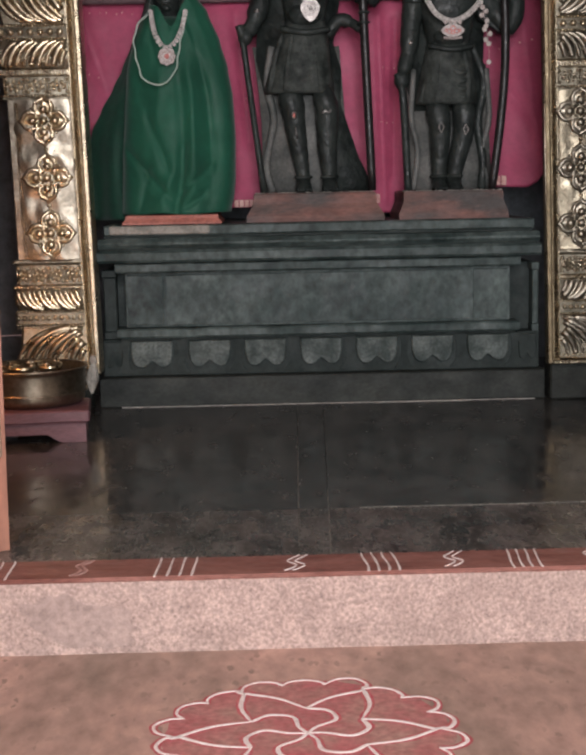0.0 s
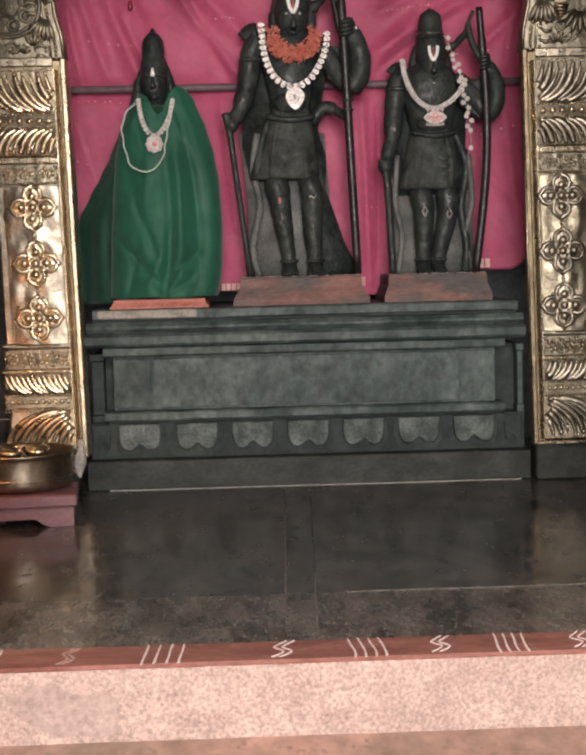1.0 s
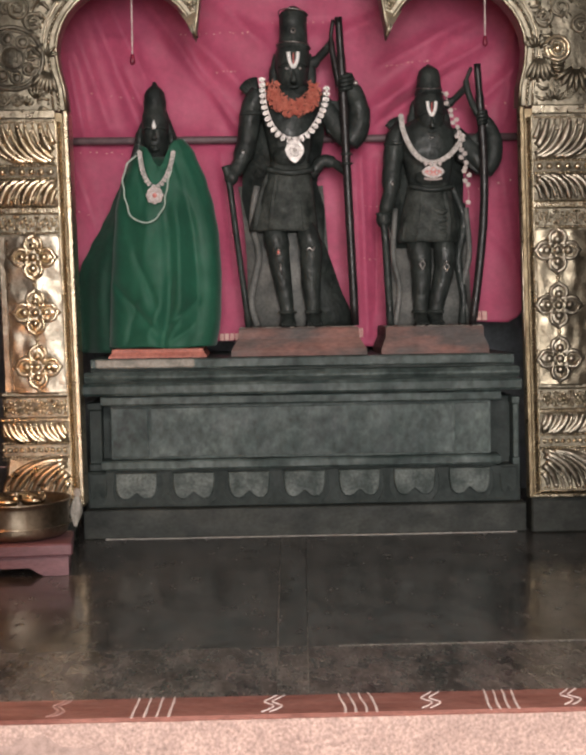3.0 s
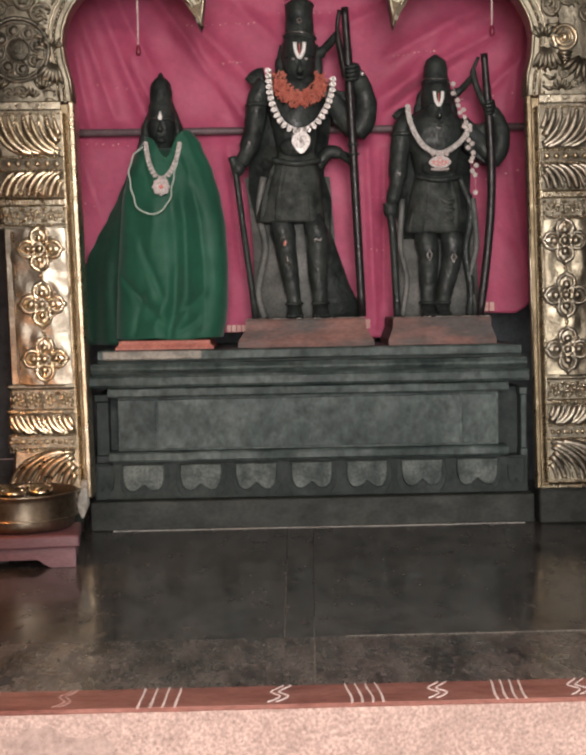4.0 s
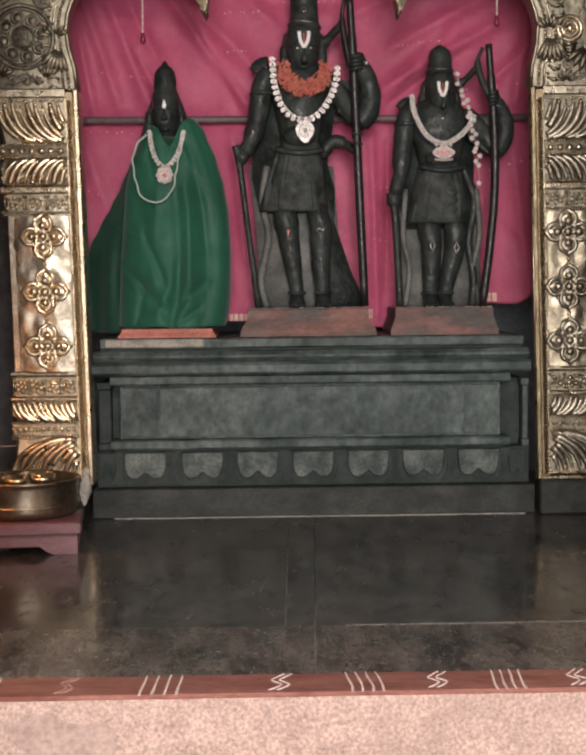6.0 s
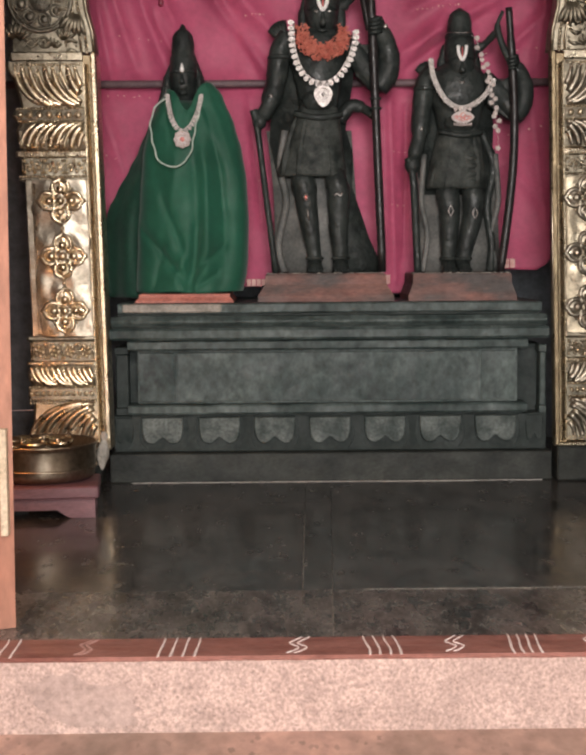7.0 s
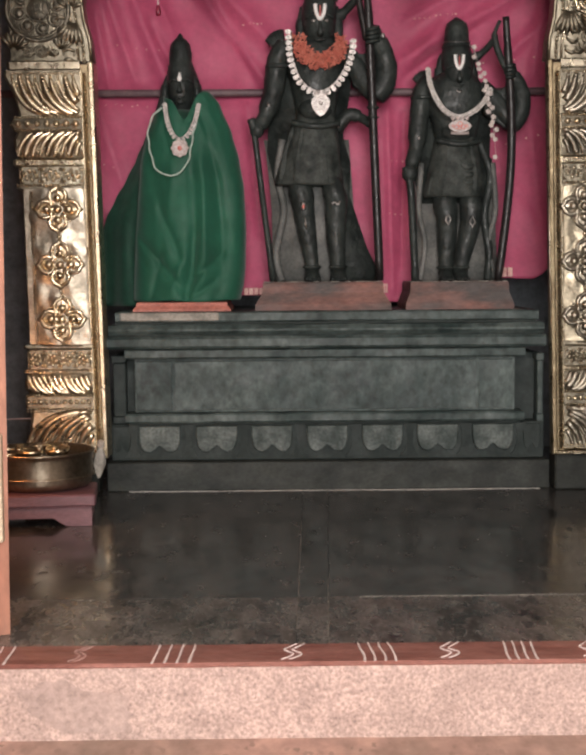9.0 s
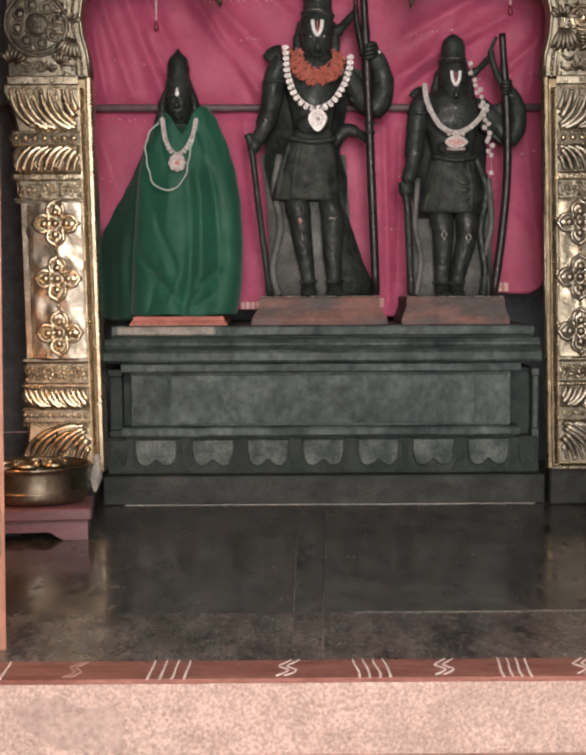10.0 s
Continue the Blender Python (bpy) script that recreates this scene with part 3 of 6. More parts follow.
# ---- bases of the statues ----
def statue_base(x0, x1, z0, z1, y0, y1, slope, material, label, tiers=2):
    b = thing("stone_block", ((x0 + x1) / 2, (y0 + y1) / 2, z0), label, "stone block", "blocks under the statues")
    h = (z1 - z0) / tiers
    for k in range(tiers):
        bm = bmesh.new()
        i0 = slope * k * 0.55
        rings = []
        for z, i in ((z0 + h * k + 0.0005, i0), (z0 + h * (k + 0.22), i0 + slope * 0.06), (z0 + h * (k + 0.55), i0 + slope * 0.75), (z0 + h * (k + 0.62), i0 + slope * 0.9), (z0 + h * (k + 0.94), i0 + slope * 0.95), (z0 + h * (k + 1), i0 + slope * 1.15)):
            ring = []
            m = 24
            for q in range(m):
                ring.append(Vector((x0 + i + (x1 - x0 - 2 * i) * q / (m - 1), y0 + i * 0.6 + 0.002 * noise.noise((q * 0.7, z * 40, x0)), z + 0.0012 * noise.noise((q * 0.5, z * 60, x1)))))
            ring += [Vector((x1 - i, y1, z)), Vector((x0 + i, y1, z))]
            rings.append(ring)
        loft(bm, rings)
        part("tier", bm, material, b)
    if tiers == 1 and z1 - z0 > 0.06:
        bm = bmesh.new()
        rnd = random.Random(int(abs(x0) * 1000))
        for q in range(70):
            x = x0 + slope * 1.2 + (x1 - x0 - 2.4 * slope) * rnd.random()
            r = rnd.uniform(0.0016, 0.0042)
            ball(bm, (x, y0 + slope * 0.7 + 0.004 + rnd.random() ** 2 * 0.08, z1 + r * 0.35), r * rnd.uniform(1, 2.6), r * 1.4, r * 0.7, 6, 3)
        part("ash_crumbs", bm, PALE_STONE, b, "pale ash and crumbs near the front edge")["kind"] = "stuff"
    return b


statue_base(-0.785, -0.385, 0.723, 0.760, 0.035, 0.50, 0.016, ORANGE_BASE, "low orange painted slab under the green draped statue", 1)
statue_base(-0.287, 0.272, 0.723, 0.838, 0.060, 0.44, 0.034, TERRACOTTA, "red-smeared flared stone block under the tallest statue", 1)
statue_base(0.330, 0.775, 0.723, 0.836, 0.060, 0.44, 0.022, TERRACOTTA, "red-smeared flared stone block under the shorter bow-bearing statue", 1)


# ---- statues: each one plain mesh ----
def link_statue(bm, label):
    ob = part("statue", bm, (STATUE_STONE, STATUE_DULL, STELE_STONE, SILVER_BRIGHT, WHITE_PAINT, PINK_GEM, BOW_BLACK), smooth=True)
    return tagged(ob, label, "statue", "altar statues")


def forehead_mark(bm, x, y, z, w, h):
    pts = [(x - w, y, z + h), (x - w * 0.85, y - 0.002, z), (x - w * 0.4, y - 0.003, z - h * 0.75), (x, y - 0.003, z - h), (x + w * 0.4, y - 0.003, z - h * 0.75), (x + w * 0.85, y - 0.002, z), (x + w, y, z + h)]
    tube(bm, smooth_line(pts, 4), w * 0.42, 6, 0.5, 4)
    tube(bm, [(x, y - 0.001, z + h * 0.8), (x, y - 0.003, z - h * 0.6)], w * 0.16, 6, 0.6, 5)


def stele(bm, x0, x1, base, top, y, spread):
    """The slab carved behind the legs, waisted, with side ribs."""
    left, right = [], []
    for k in range(13):
        t = k / 12
        z = base + (top - base) * t
        left.append((x0 + spread * (0.35 * math.sin(t * 3.1) - 0.5 * t) + 0.004 * noise.noise((t * 6, x0, 1)), z))
        right.append((x1 - spread * (0.75 * t), z))
    prism(bm, left + right[::-1], y, y + 0.05, 2)


def statue_tall():
    bm = bmesh.new()
    B, Y = 0.8385, 0.30

    def z(h):
        return B + h
    # tall cap and head
    stack(bm, [(-0.006, Y, z(1.165), 0.068, 0.068), (-0.006, Y, z(1.18), 0.070, 0.07), (-0.006, Y, z(1.20), 0.061, 0.062), (-0.006, Y, z(1.28), 0.058, 0.06), (-0.006, Y, z(1.315), 0.060, 0.06),
               (-0.006, Y, z(1.325), 0.050, 0.05), (-0.006, Y, z(1.340), 0.030, 0.03), (-0.006, Y, z(1.352), 0.008, 0.008)], 24)
    stack(bm, [(-0.012, Y + 0.01, z(0.97), 0.050, 0.05), (-0.012, Y, z(1.00), 0.052, 0.07), (-0.012, Y - 0.01, z(1.04), 0.066, 0.085), (-0.012, Y - 0.005, z(1.10), 0.074, 0.088),
               (-0.010, Y, z(1.15), 0.073, 0.08), (-0.008, Y, z(1.19), 0.06, 0.066)], 24)
    stack(bm, [(-0.012, Y + 0.04, z(0.96), 0.10, 0.04), (-0.012, Y + 0.04, z(1.06), 0.094, 0.045), (-0.010, Y + 0.04, z(1.14), 0.082, 0.045), (-0.008, Y + 0.04, z(1.19), 0.05, 0.04)], 16)
    # trunk and skirt
    stack(bm, [(-0.024, Y, z(0.62), 0.082, 0.066), (-0.026, Y, z(0.69), 0.080, 0.062), (-0.028, Y, z(0.78), 0.094, 0.075), (-0.028, Y, z(0.88), 0.118, 0.09), (-0.026, Y, z(0.95), 0.128, 0.088),
               (-0.022, Y, z(1.00), 0.105, 0.07), (-0.016, Y, z(1.03), 0.055, 0.05)], 24)
    stack(bm, [(-0.058, Y, z(0.405), 0.142, 0.085), (-0.058, Y, z(0.415), 0.148, 0.09), (-0.050, Y, z(0.50), 0.130, 0.085), (-0.036, Y, z(0.60), 0.104, 0.076), (-0.028, Y, z(0.665), 0.090, 0.070),
               (-0.028, Y, z(0.70), 0.080, 0.06)], 28, 1)
    for k in (0, 2, 5):
        x = -0.058 + 0.135 * (k - 3 + 0.35 * math.sin(k * 2.4)) / 3.4
        tube(bm, smooth_line([(x, Y - 0.086 * math.sqrt(max(0.05, 1 - ((x + 0.058) / 0.15) ** 2)), z(0.41)), (x * 0.85 - 0.008, Y - 0.082 * math.sqrt(max(0.05, 1 - ((x + 0.058) / 0.15) ** 2)), z(0.53)),
                              (x * 0.62 - 0.012, Y - 0.068 * math.sqrt(max(0.1, 1 - ((x + 0.058) / 0.16) ** 2)), z(0.65))], 4), [0.014 - 0.004 * (k % 2)] * 4 + [0.009] * 4 + [0.003], 8, 0.26, 1)
    tube(bm, smooth_line([(-0.13, Y - 0.05, z(0.665)), (-0.03, Y - 0.075, z(0.645)), (0.07, Y - 0.05, z(0.66))], 5), 0.013, 8)
    # legs and feet
    for pts in (((-0.100, 0.44, 0.046), (-0.090, 0.36, 0.055), (-0.083, 0.318, 0.047), (-0.076, 0.26, 0.044), (-0.064, 0.18, 0.038), (-0.048, 0.075, 0.029), (-0.047, 0.03, 0.030)),
                ((0.035, 0.44, 0.040), (0.052, 0.36, 0.051), (0.055, 0.33, 0.048), (0.055, 0.26, 0.045), (0.054, 0.18, 0.041), (0.061, 0.075, 0.031), (0.063, 0.03, 0.032))):
        stack(bm, [(x, Y - 0.02, z(h), r, r) for x, h, r in pts[::-1]], 16)
        fx = pts[-1][0]
        stack(bm, [(fx, Y - 0.055, z(0.001), 0.036, 0.075), (fx, Y - 0.055, z(0.018), 0.036, 0.072), (fx, Y - 0.035, z(0.040), 0.028, 0.045), (fx, Y - 0.02, z(0.06), 0.026, 0.03)], 14)
        tube(bm, [(fx + 0.033 * math.cos(a), Y - 0.02 + 0.033 * math.sin(a), z(0.062)) for a in [i * math.pi / 8 for i in range(16)]], 0.007, 6, 1, 1, True)
        for q in range(5):
            ball(bm, (fx + (q - 2) * 0.013, Y - 0.126 + abs(q - 2) * 0.004, z(0.010)), 0.008, 0.012, 0.008, 6, 3)
    ball(bm, (-0.083, Y - 0.069, z(0.315)), 0.012, 0.005, 0.018, 8, 4, 3)
    ball(bm, (-0.083, Y - 0.073, z(0.315)), 0.006, 0.004, 0.010, 8, 4, 5)
    tube(bm, smooth_line([(0.036, Y - 0.068, z(0.322)), (0.048, Y - 0.071, z(0.332)), (0.060, Y - 0.071, z(0.322)), (0.070, Y - 0.066, z(0.336))], 4), 0.0045, 6, 1, 3)
    tube(bm, [(-0.078, Y - 0.066, z(0.27)), (-0.070, Y - 0.064, z(0.22))], 0.004, 6, 1, 3)
    # the arm that hangs, with an arrow
    tube(bm, smooth_line([(-0.15, Y, z(0.99)), (-0.185, Y, z(0.93)), (-0.205, Y - 0.01, z(0.80)), (-0.236, Y - 0.03, z(0.70)), (-0.268, Y - 0.045, z(0.645))], 4),
         [0.044] * 4 + [0.046] * 4 + [0.042] * 4 + [0.032] * 4 + [0.022], 12)
    ball(bm, (-0.276, Y - 0.05, z(0.632)), 0.030, 0.028, 0.034, 10, 6)
    tube(bm, smooth_line([(-0.30, Y - 0.055, z(0.68)), (-0.286, Y - 0.055, z(0.62)), (-0.255, Y - 0.05, z(0.36)), (-0.212, Y - 0.04, z(0.002))], 5), [0.018] * 5 + [0.013] * 10 + [0.015], 8)
    tube(bm, [(-0.185 + 0.047 * math.cos(a), Y - 0.005 + 0.047 * math.sin(a), z(0.90)) for a in [i * math.pi / 8 for i in range(16)]], 0.009, 6, 1, 0, True)
    ball(bm, (-0.226, Y - 0.062, z(0.735)), 0.009, 0.006, 0.010, 8, 4, 3)
    # plain nose, brows, silver eyes, side curls
    tube(bm, smooth_line([(-0.010, Y - 0.090, z(1.075)), (-0.010, Y - 0.104, z(1.050)), (-0.010, Y - 0.110, z(1.030)), (-0.010, Y - 0.090, z(1.018))], 4), [0.007] * 4 + [0.010] * 4 + [0.015] * 4 + [0.007], 8)
    for sx in (-1, 1):
        tube(bm, smooth_line([(-0.010 + sx * 0.010, Y - 0.094, z(1.094)), (-0.010 + sx * 0.032, Y - 0.088, z(1.100)), (-0.010 + sx * 0.058, Y - 0.066, z(1.088))], 4), 0.006, 8)
        ball(bm, (-0.010 + sx * 0.027, Y - 0.091, z(1.076)), 0.0085, 0.004, 0.0055, 8, 4, 3)
        tube(bm, smooth_line([(-0.010 + sx * 0.064, Y + 0.02, z(1.15)), (-0.010 + sx * 0.076, Y + 0.02, z(1.09)), (-0.010 + sx * 0.078, Y + 0.01, z(1.03)), (-0.010 + sx * 0.074, Y, z(0.965))], 5), [0.018] * 5 + [0.023] * 5 + [0.020] * 6, 10)
    tube(bm, smooth_line([(-0.030, Y - 0.082, z(1.002)), (-0.010, Y - 0.090, z(0.998)), (0.010, Y - 0.082, z(1.002))], 4), 0.006, 8)
    # chest beads and belly
    ball(bm, (-0.030, Y - 0.040, z(0.72)), 0.070, 0.045, 0.055, 14, 8)
    # the cloth and hair that fill the bend of the raised arm
    prism(bm, [(0.105, z(0.955)), (0.175, z(0.950)), (0.235, z(0.985)), (0.285, z(0.955)), (0.306, z(0.90)), (0.302, z(0.80)), (0.262, z(0.752)), (0.205, z(0.765)), (0.130, z(0.820))], Y - 0.030, Y + 0.030, 0, 0.010)
    # quiver ends over the shoulder
    for q in range(5):
        a = 0.5 + q * 0.24
        tube(bm, [(-0.165, Y + 0.03, z(0.97)), (-0.165 - 0.075 * math.cos(a), Y + 0.03, z(0.99) + 0.070 * math.sin(a))], [0.020, 0.014], 7)
    # the raised arm, with the bow
    tube(bm, smooth_line([(0.085, Y, z(0.965)), (0.135, Y, z(0.91)), (0.185, Y - 0.01, z(0.83)), (0.228, Y - 0.02, z(0.785))], 4), [0.044] * 4 + [0.048] * 4 + [0.046] * 4 + [0.040], 12)
    tube(bm, smooth_line([(0.222, Y - 0.02, z(0.775)), (0.262, Y - 0.03, z(0.83)), (0.262, Y - 0.05, z(0.93)), (0.225, Y - 0.075, z(1.005))], 4), [0.047] * 4 + [0.047] * 4 + [0.040] * 4 + [0.028], 12)
    ball(bm, (0.215, Y - 0.085, z(1.025)), 0.032, 0.028, 0.034, 10, 6)
    for q in range(4):
        tube(bm, [(0.232, Y - 0.105, z(1.045 - q * 0.017)), (0.200, Y - 0.118, z(1.036 - q * 0.017)), (0.180, Y - 0.108, z(1.034 - q * 0.017))], 0.009, 6)
    ball(bm, (0.248, Y - 0.10, z(1.012)), 0.011, 0.006, 0.011, 8, 4, 3)
    tube(bm, smooth_line([(0.180, Y - 0.085, z(1.285)), (0.190, Y - 0.085, z(1.10)), (0.203, Y - 0.085, z(0.80)), (0.215, Y - 0.085, z(0.50)), (0.236, Y - 0.085, z(0.003))], 6),
         [0.016] * 6 + [0.019] * 6 + [0.018] * 12 + [0.016], 12, 1, 6)
    tube(bm, smooth_line([(0.160, Y - 0.06, z(1.280)), (0.150, Y - 0.06, z(1.20)), (0.163, Y - 0.07, z(1.10)), (0.182, Y - 0.08, z(1.00))], 5), [0.009] * 6 + [0.014] * 10, 8, 1, 6)
    tube(bm, smooth_line([(0.050, Y + 0.03, z(1.10)), (0.095, Y + 0.01, z(1.13)), (0.150, Y - 0.05, z(1.18))], 5), [0.026] * 5 + [0.018] * 6, 8)
    for h in (0.72, 0.68):
        tube(bm, [(0.208 + 0.021 * math.cos(a), Y - 0.085 + 0.021 * math.sin(a), z(h)) for a in [i * math.pi / 6 for i in range(12)]], 0.005, 6, 1, 0, True)
    tube(bm, smooth_line([(0.060, Y + 0.02, z(0.64)), (0.110, Y + 0.01, z(0.70)), (0.160, Y, z(0.690)), (0.205, Y - 0.05, z(0.655))], 5), [0.028] * 10 + [0.020] * 6, 8)
    prism(bm, [(0.085, z(0.62)), (0.120, z(0.50)), (0.116, z(0.36)), (0.150, z(0.26)), (0.190, z(0.14)), (0.228, z(0.06)), (0.238, z(0.001)), (0.05, z(0.001))], Y + 0.02, Y + 0.05, 0)
    prism(bm, [(-0.225, z(0.70)), (-0.215, z(0.88)), (-0.185, z(1.0)), (-0.10, z(1.04)), (0.07, z(1.04)), (0.13, z(0.97)), (0.12, z(0.80)), (0.09, z(0.62)), (0.09, z(0.40)), (-0.20, z(0.40)), (-0.235, z(0.55))], Y + 0.03, Y + 0.07, 0)
    # slab behind the legs
    stele(bm, -0.222, 0.155, z(0.001), z(0.60), Y + 0.035, 0.055)
    tube(bm, smooth_line([(-0.168, Y + 0.02, z(0.60)), (-0.190, Y + 0.02, z(0.45)), (-0.165, Y + 0.02, z(0.30)), (-0.200, Y + 0.01, z(0.12)), (-0.175, Y, z(0.003))], 5), 0.016, 8, 1, 2)
    # silver bands, knob and forehead mark
    for h, r in ((1.180, 0.071), (1.318, 0.062)):
        tube(bm, [(-0.006 + r * math.cos(a), Y + r * math.sin(a), z(h) - 0.010 * math.sin(a) - 0.006 * math.cos(a)) for a in [i * math.pi / 14 for i in range(28)]], 0.0028, 6, 1, 3, True)
    ball(bm, (-0.008, Y - 0.062, z(1.238)), 0.013, 0.006, 0.013, 12, 5, 3)
    ball(bm, (-0.008, Y - 0.067, z(1.238)), 0.006, 0.004, 0.006, 10, 4, 0)
    forehead_mark(bm, -0.010, Y - 0.096, z(1.112), 0.020, 0.031)
    return link_statue(bm, "tall black stone standing statue with cap and bow")


def statue_short():
    bm = bmesh.new()
    B, Y, X = 0.8365, 0.30, 0.567

    def z(h):
        return B + h
    stack(bm, [(X, Y, z(0.972), 0.060, 0.06), (X, Y, z(0.985), 0.062, 0.062), (X, Y, z(1.000), 0.053, 0.055), (X, Y, z(1.050), 0.050, 0.052), (X, Y, z(1.078), 0.042, 0.044),
               (X, Y, z(1.092), 0.024, 0.024), (X, Y, z(1.104), 0.006, 0.006)], 24)
    stack(bm, [(X + 0.002, Y + 0.01, z(0.77), 0.045, 0.045), (X + 0.002, Y, z(0.80), 0.048, 0.066), (X + 0.002, Y - 0.01, z(0.84), 0.060, 0.08), (X + 0.002, Y - 0.005, z(0.90), 0.066, 0.082),
               (X, Y, z(0.95), 0.066, 0.075), (X, Y, z(0.99), 0.055, 0.06)], 24)
    stack(bm, [(X, Y + 0.04, z(0.76), 0.098, 0.04), (X, Y + 0.04, z(0.86), 0.090, 0.045), (X, Y + 0.04, z(0.94), 0.076, 0.045), (X, Y + 0.04, z(0.985), 0.045, 0.04)], 16)
    stack(bm, [(X - 0.004, Y, z(0.53), 0.090, 0.066), (X - 0.004, Y, z(0.60), 0.086, 0.062), (X - 0.004, Y, z(0.68), 0.104, 0.078), (X - 0.006, Y, z(0.76), 0.124, 0.088), (X - 0.006, Y, z(0.82), 0.120, 0.082),
               (X - 0.004, Y, z(0.86), 0.085, 0.06), (X, Y, z(0.885), 0.05, 0.05)], 24)
    stack(bm, [(X - 0.010, Y, z(0.352), 0.124, 0.082), (X - 0.010, Y, z(0.362), 0.130, 0.086), (X - 0.008, Y, z(0.44), 0.118, 0.083), (X - 0.005, Y, z(0.53), 0.102, 0.075), (X - 0.004, Y, z(0.585), 0.092, 0.07),
               (X - 0.004, Y, z(0.61), 0.082, 0.06)], 28, 1)
    for k in (0, 1, 4):
        t = (k - 2.5 + 0.3 * math.sin(k * 2.1)) / 2.9
        d = math.sqrt(max(0.08, 1 - t * t))
        tube(bm, smooth_line([(X - 0.010 + 0.124 * t, Y - 0.083 * d, z(0.358)), (X - 0.008 + 0.110 * t + 0.010, Y - 0.081 * d, z(0.47)), (X - 0.004 + 0.088 * t, Y - 0.069 * d, z(0.58))], 4),
             [0.015 - 0.005 * (k % 2)] * 4 + [0.009] * 4 + [0.003], 8, 0.26, 1)
    tube(bm, smooth_line([(X - 0.09, Y - 0.05, z(0.59)), (X, Y - 0.075, z(0.57)), (X + 0.09, Y - 0.05, z(0.585))], 5), 0.012, 8)
    for q in range(4):
        tube(bm, smooth_line([(X - 0.004, Y - 0.072, z(0.50 - 0.030 * q)), (X + 0.035, Y - 0.078, z(0.475 - 0.032 * q)), (X + 0.080, Y - 0.055, z(0.49 - 0.035 * q))], 4), [0.004] * 2 + [0.011] * 5 + [0.005] * 2, 8, 0.5, 1)
    for pts in (((X - 0.058, 0.39, 0.044), (X - 0.048, 0.31, 0.052), (X - 0.040, 0.26, 0.045), (X - 0.041, 0.20, 0.042), (X - 0.044, 0.14, 0.038), (X - 0.046, 0.06, 0.030), (X - 0.047, 0.03, 0.031)),
                ((X + 0.050, 0.39, 0.040), (X + 0.060, 0.31, 0.050), (X + 0.060, 0.255, 0.045), (X + 0.050, 0.20, 0.043), (X + 0.034, 0.14, 0.039), (X + 0.018, 0.06, 0.031), (X + 0.016, 0.03, 0.032))):
        stack(bm, [(x, Y - 0.02, z(h), r, r) for x, h, r in pts[::-1]], 16)
        fx = pts[-1][0]
        stack(bm, [(fx, Y - 0.055, z(0.001), 0.030, 0.07), (fx, Y - 0.055, z(0.016), 0.030, 0.068), (fx, Y - 0.035, z(0.036), 0.026, 0.042), (fx, Y - 0.02, z(0.055), 0.025, 0.03)], 14)
        tube(bm, [(fx + 0.033 * math.cos(a), Y - 0.02 + 0.033 * math.sin(a), z(0.058)) for a in [i * math.pi / 8 for i in range(16)]], 0.007, 6, 1, 1, True)
        for q in range(5):
            ball(bm, (fx + (q - 2) * 0.011, Y - 0.122 + abs(q - 2) * 0.004, z(0.009)), 0.007, 0.011, 0.007, 6, 3)
    for x, h in ((X - 0.042, 0.258), (X + 0.060, 0.247)):
        pts = [(x, Y - 0.066, z(h + 0.024)), (x - 0.011, Y - 0.068, z(h)), (x, Y - 0.066, z(h - 0.022)), (x + 0.011, Y - 0.068, z(h))]
        tube(bm, pts, 0.0032, 6, 1, 3, True)
    tube(bm, smooth_line([(X - 0.105, Y, z(0.845)), (X - 0.140, Y, z(0.80)), (X - 0.160, Y - 0.01, z(0.68)), (X - 0.172, Y - 0.03, z(0.57)), (X - 0.200, Y - 0.045, z(0.475))], 4),
         [0.040] * 4 + [0.043] * 4 + [0.040] * 4 + [0.030] * 4 + [0.022], 12)
    ball(bm, (X - 0.203, Y - 0.05, z(0.450)), 0.033, 0.028, 0.038, 10, 6)
    tube(bm, smooth_line([(X - 0.222, Y - 0.055, z(0.48)), (X - 0.200, Y - 0.055, z(0.40)), (X - 0.188, Y - 0.05, z(0.20)), (X - 0.178, Y - 0.04, z(0.002))], 5), [0.016] * 16, 8)
    tube(bm, [(X - 0.143 + 0.044 * math.cos(a), Y - 0.005 + 0.044 * math.sin(a), z(0.77)) for a in [i * math.pi / 8 for i in range(16)]], 0.009, 6, 1, 0, True)
    for q in range(4):
        a = 0.5 + q * 0.28
        tube(bm, [(X - 0.12, Y + 0.03, z(0.82)), (X - 0.12 - 0.065 * math.cos(a), Y + 0.03, z(0.84) + 0.05 * math.sin(a))], [0.020, 0.014], 7)
    ball(bm, (X - 0.165, Y - 0.062, z(0.60)), 0.008, 0.006, 0.010, 8, 4, 3)
    tube(bm, smooth_line([(X + 0.095, Y, z(0.82)), (X + 0.150, Y, z(0.77)), (X + 0.205, Y - 0.01, z(0.70)), (X + 0.240, Y - 0.02, z(0.665))], 4), [0.040] * 4 + [0.044] * 4 + [0.042] * 4 + [0.036], 12)
    tube(bm, smooth_line([(X + 0.235, Y - 0.02, z(0.655)), (X + 0.268, Y - 0.03, z(0.71)), (X + 0.262, Y - 0.05, z(0.80)), (X + 0.218, Y - 0.075, z(0.86))], 4), [0.038] * 4 + [0.038] * 4 + [0.032] * 4 + [0.024], 12)
    ball(bm, (X + 0.212, Y - 0.085, z(0.872)), 0.028, 0.026, 0.032, 10, 6)
    for q in range(4):
        tube(bm, [(X + 0.228, Y - 0.102, z(0.892 - q * 0.015)), (X + 0.206, Y - 0.112, z(0.886 - q * 0.015)), (X + 0.190, Y - 0.104, z(0.884 - q * 0.015))], 0.008, 6)
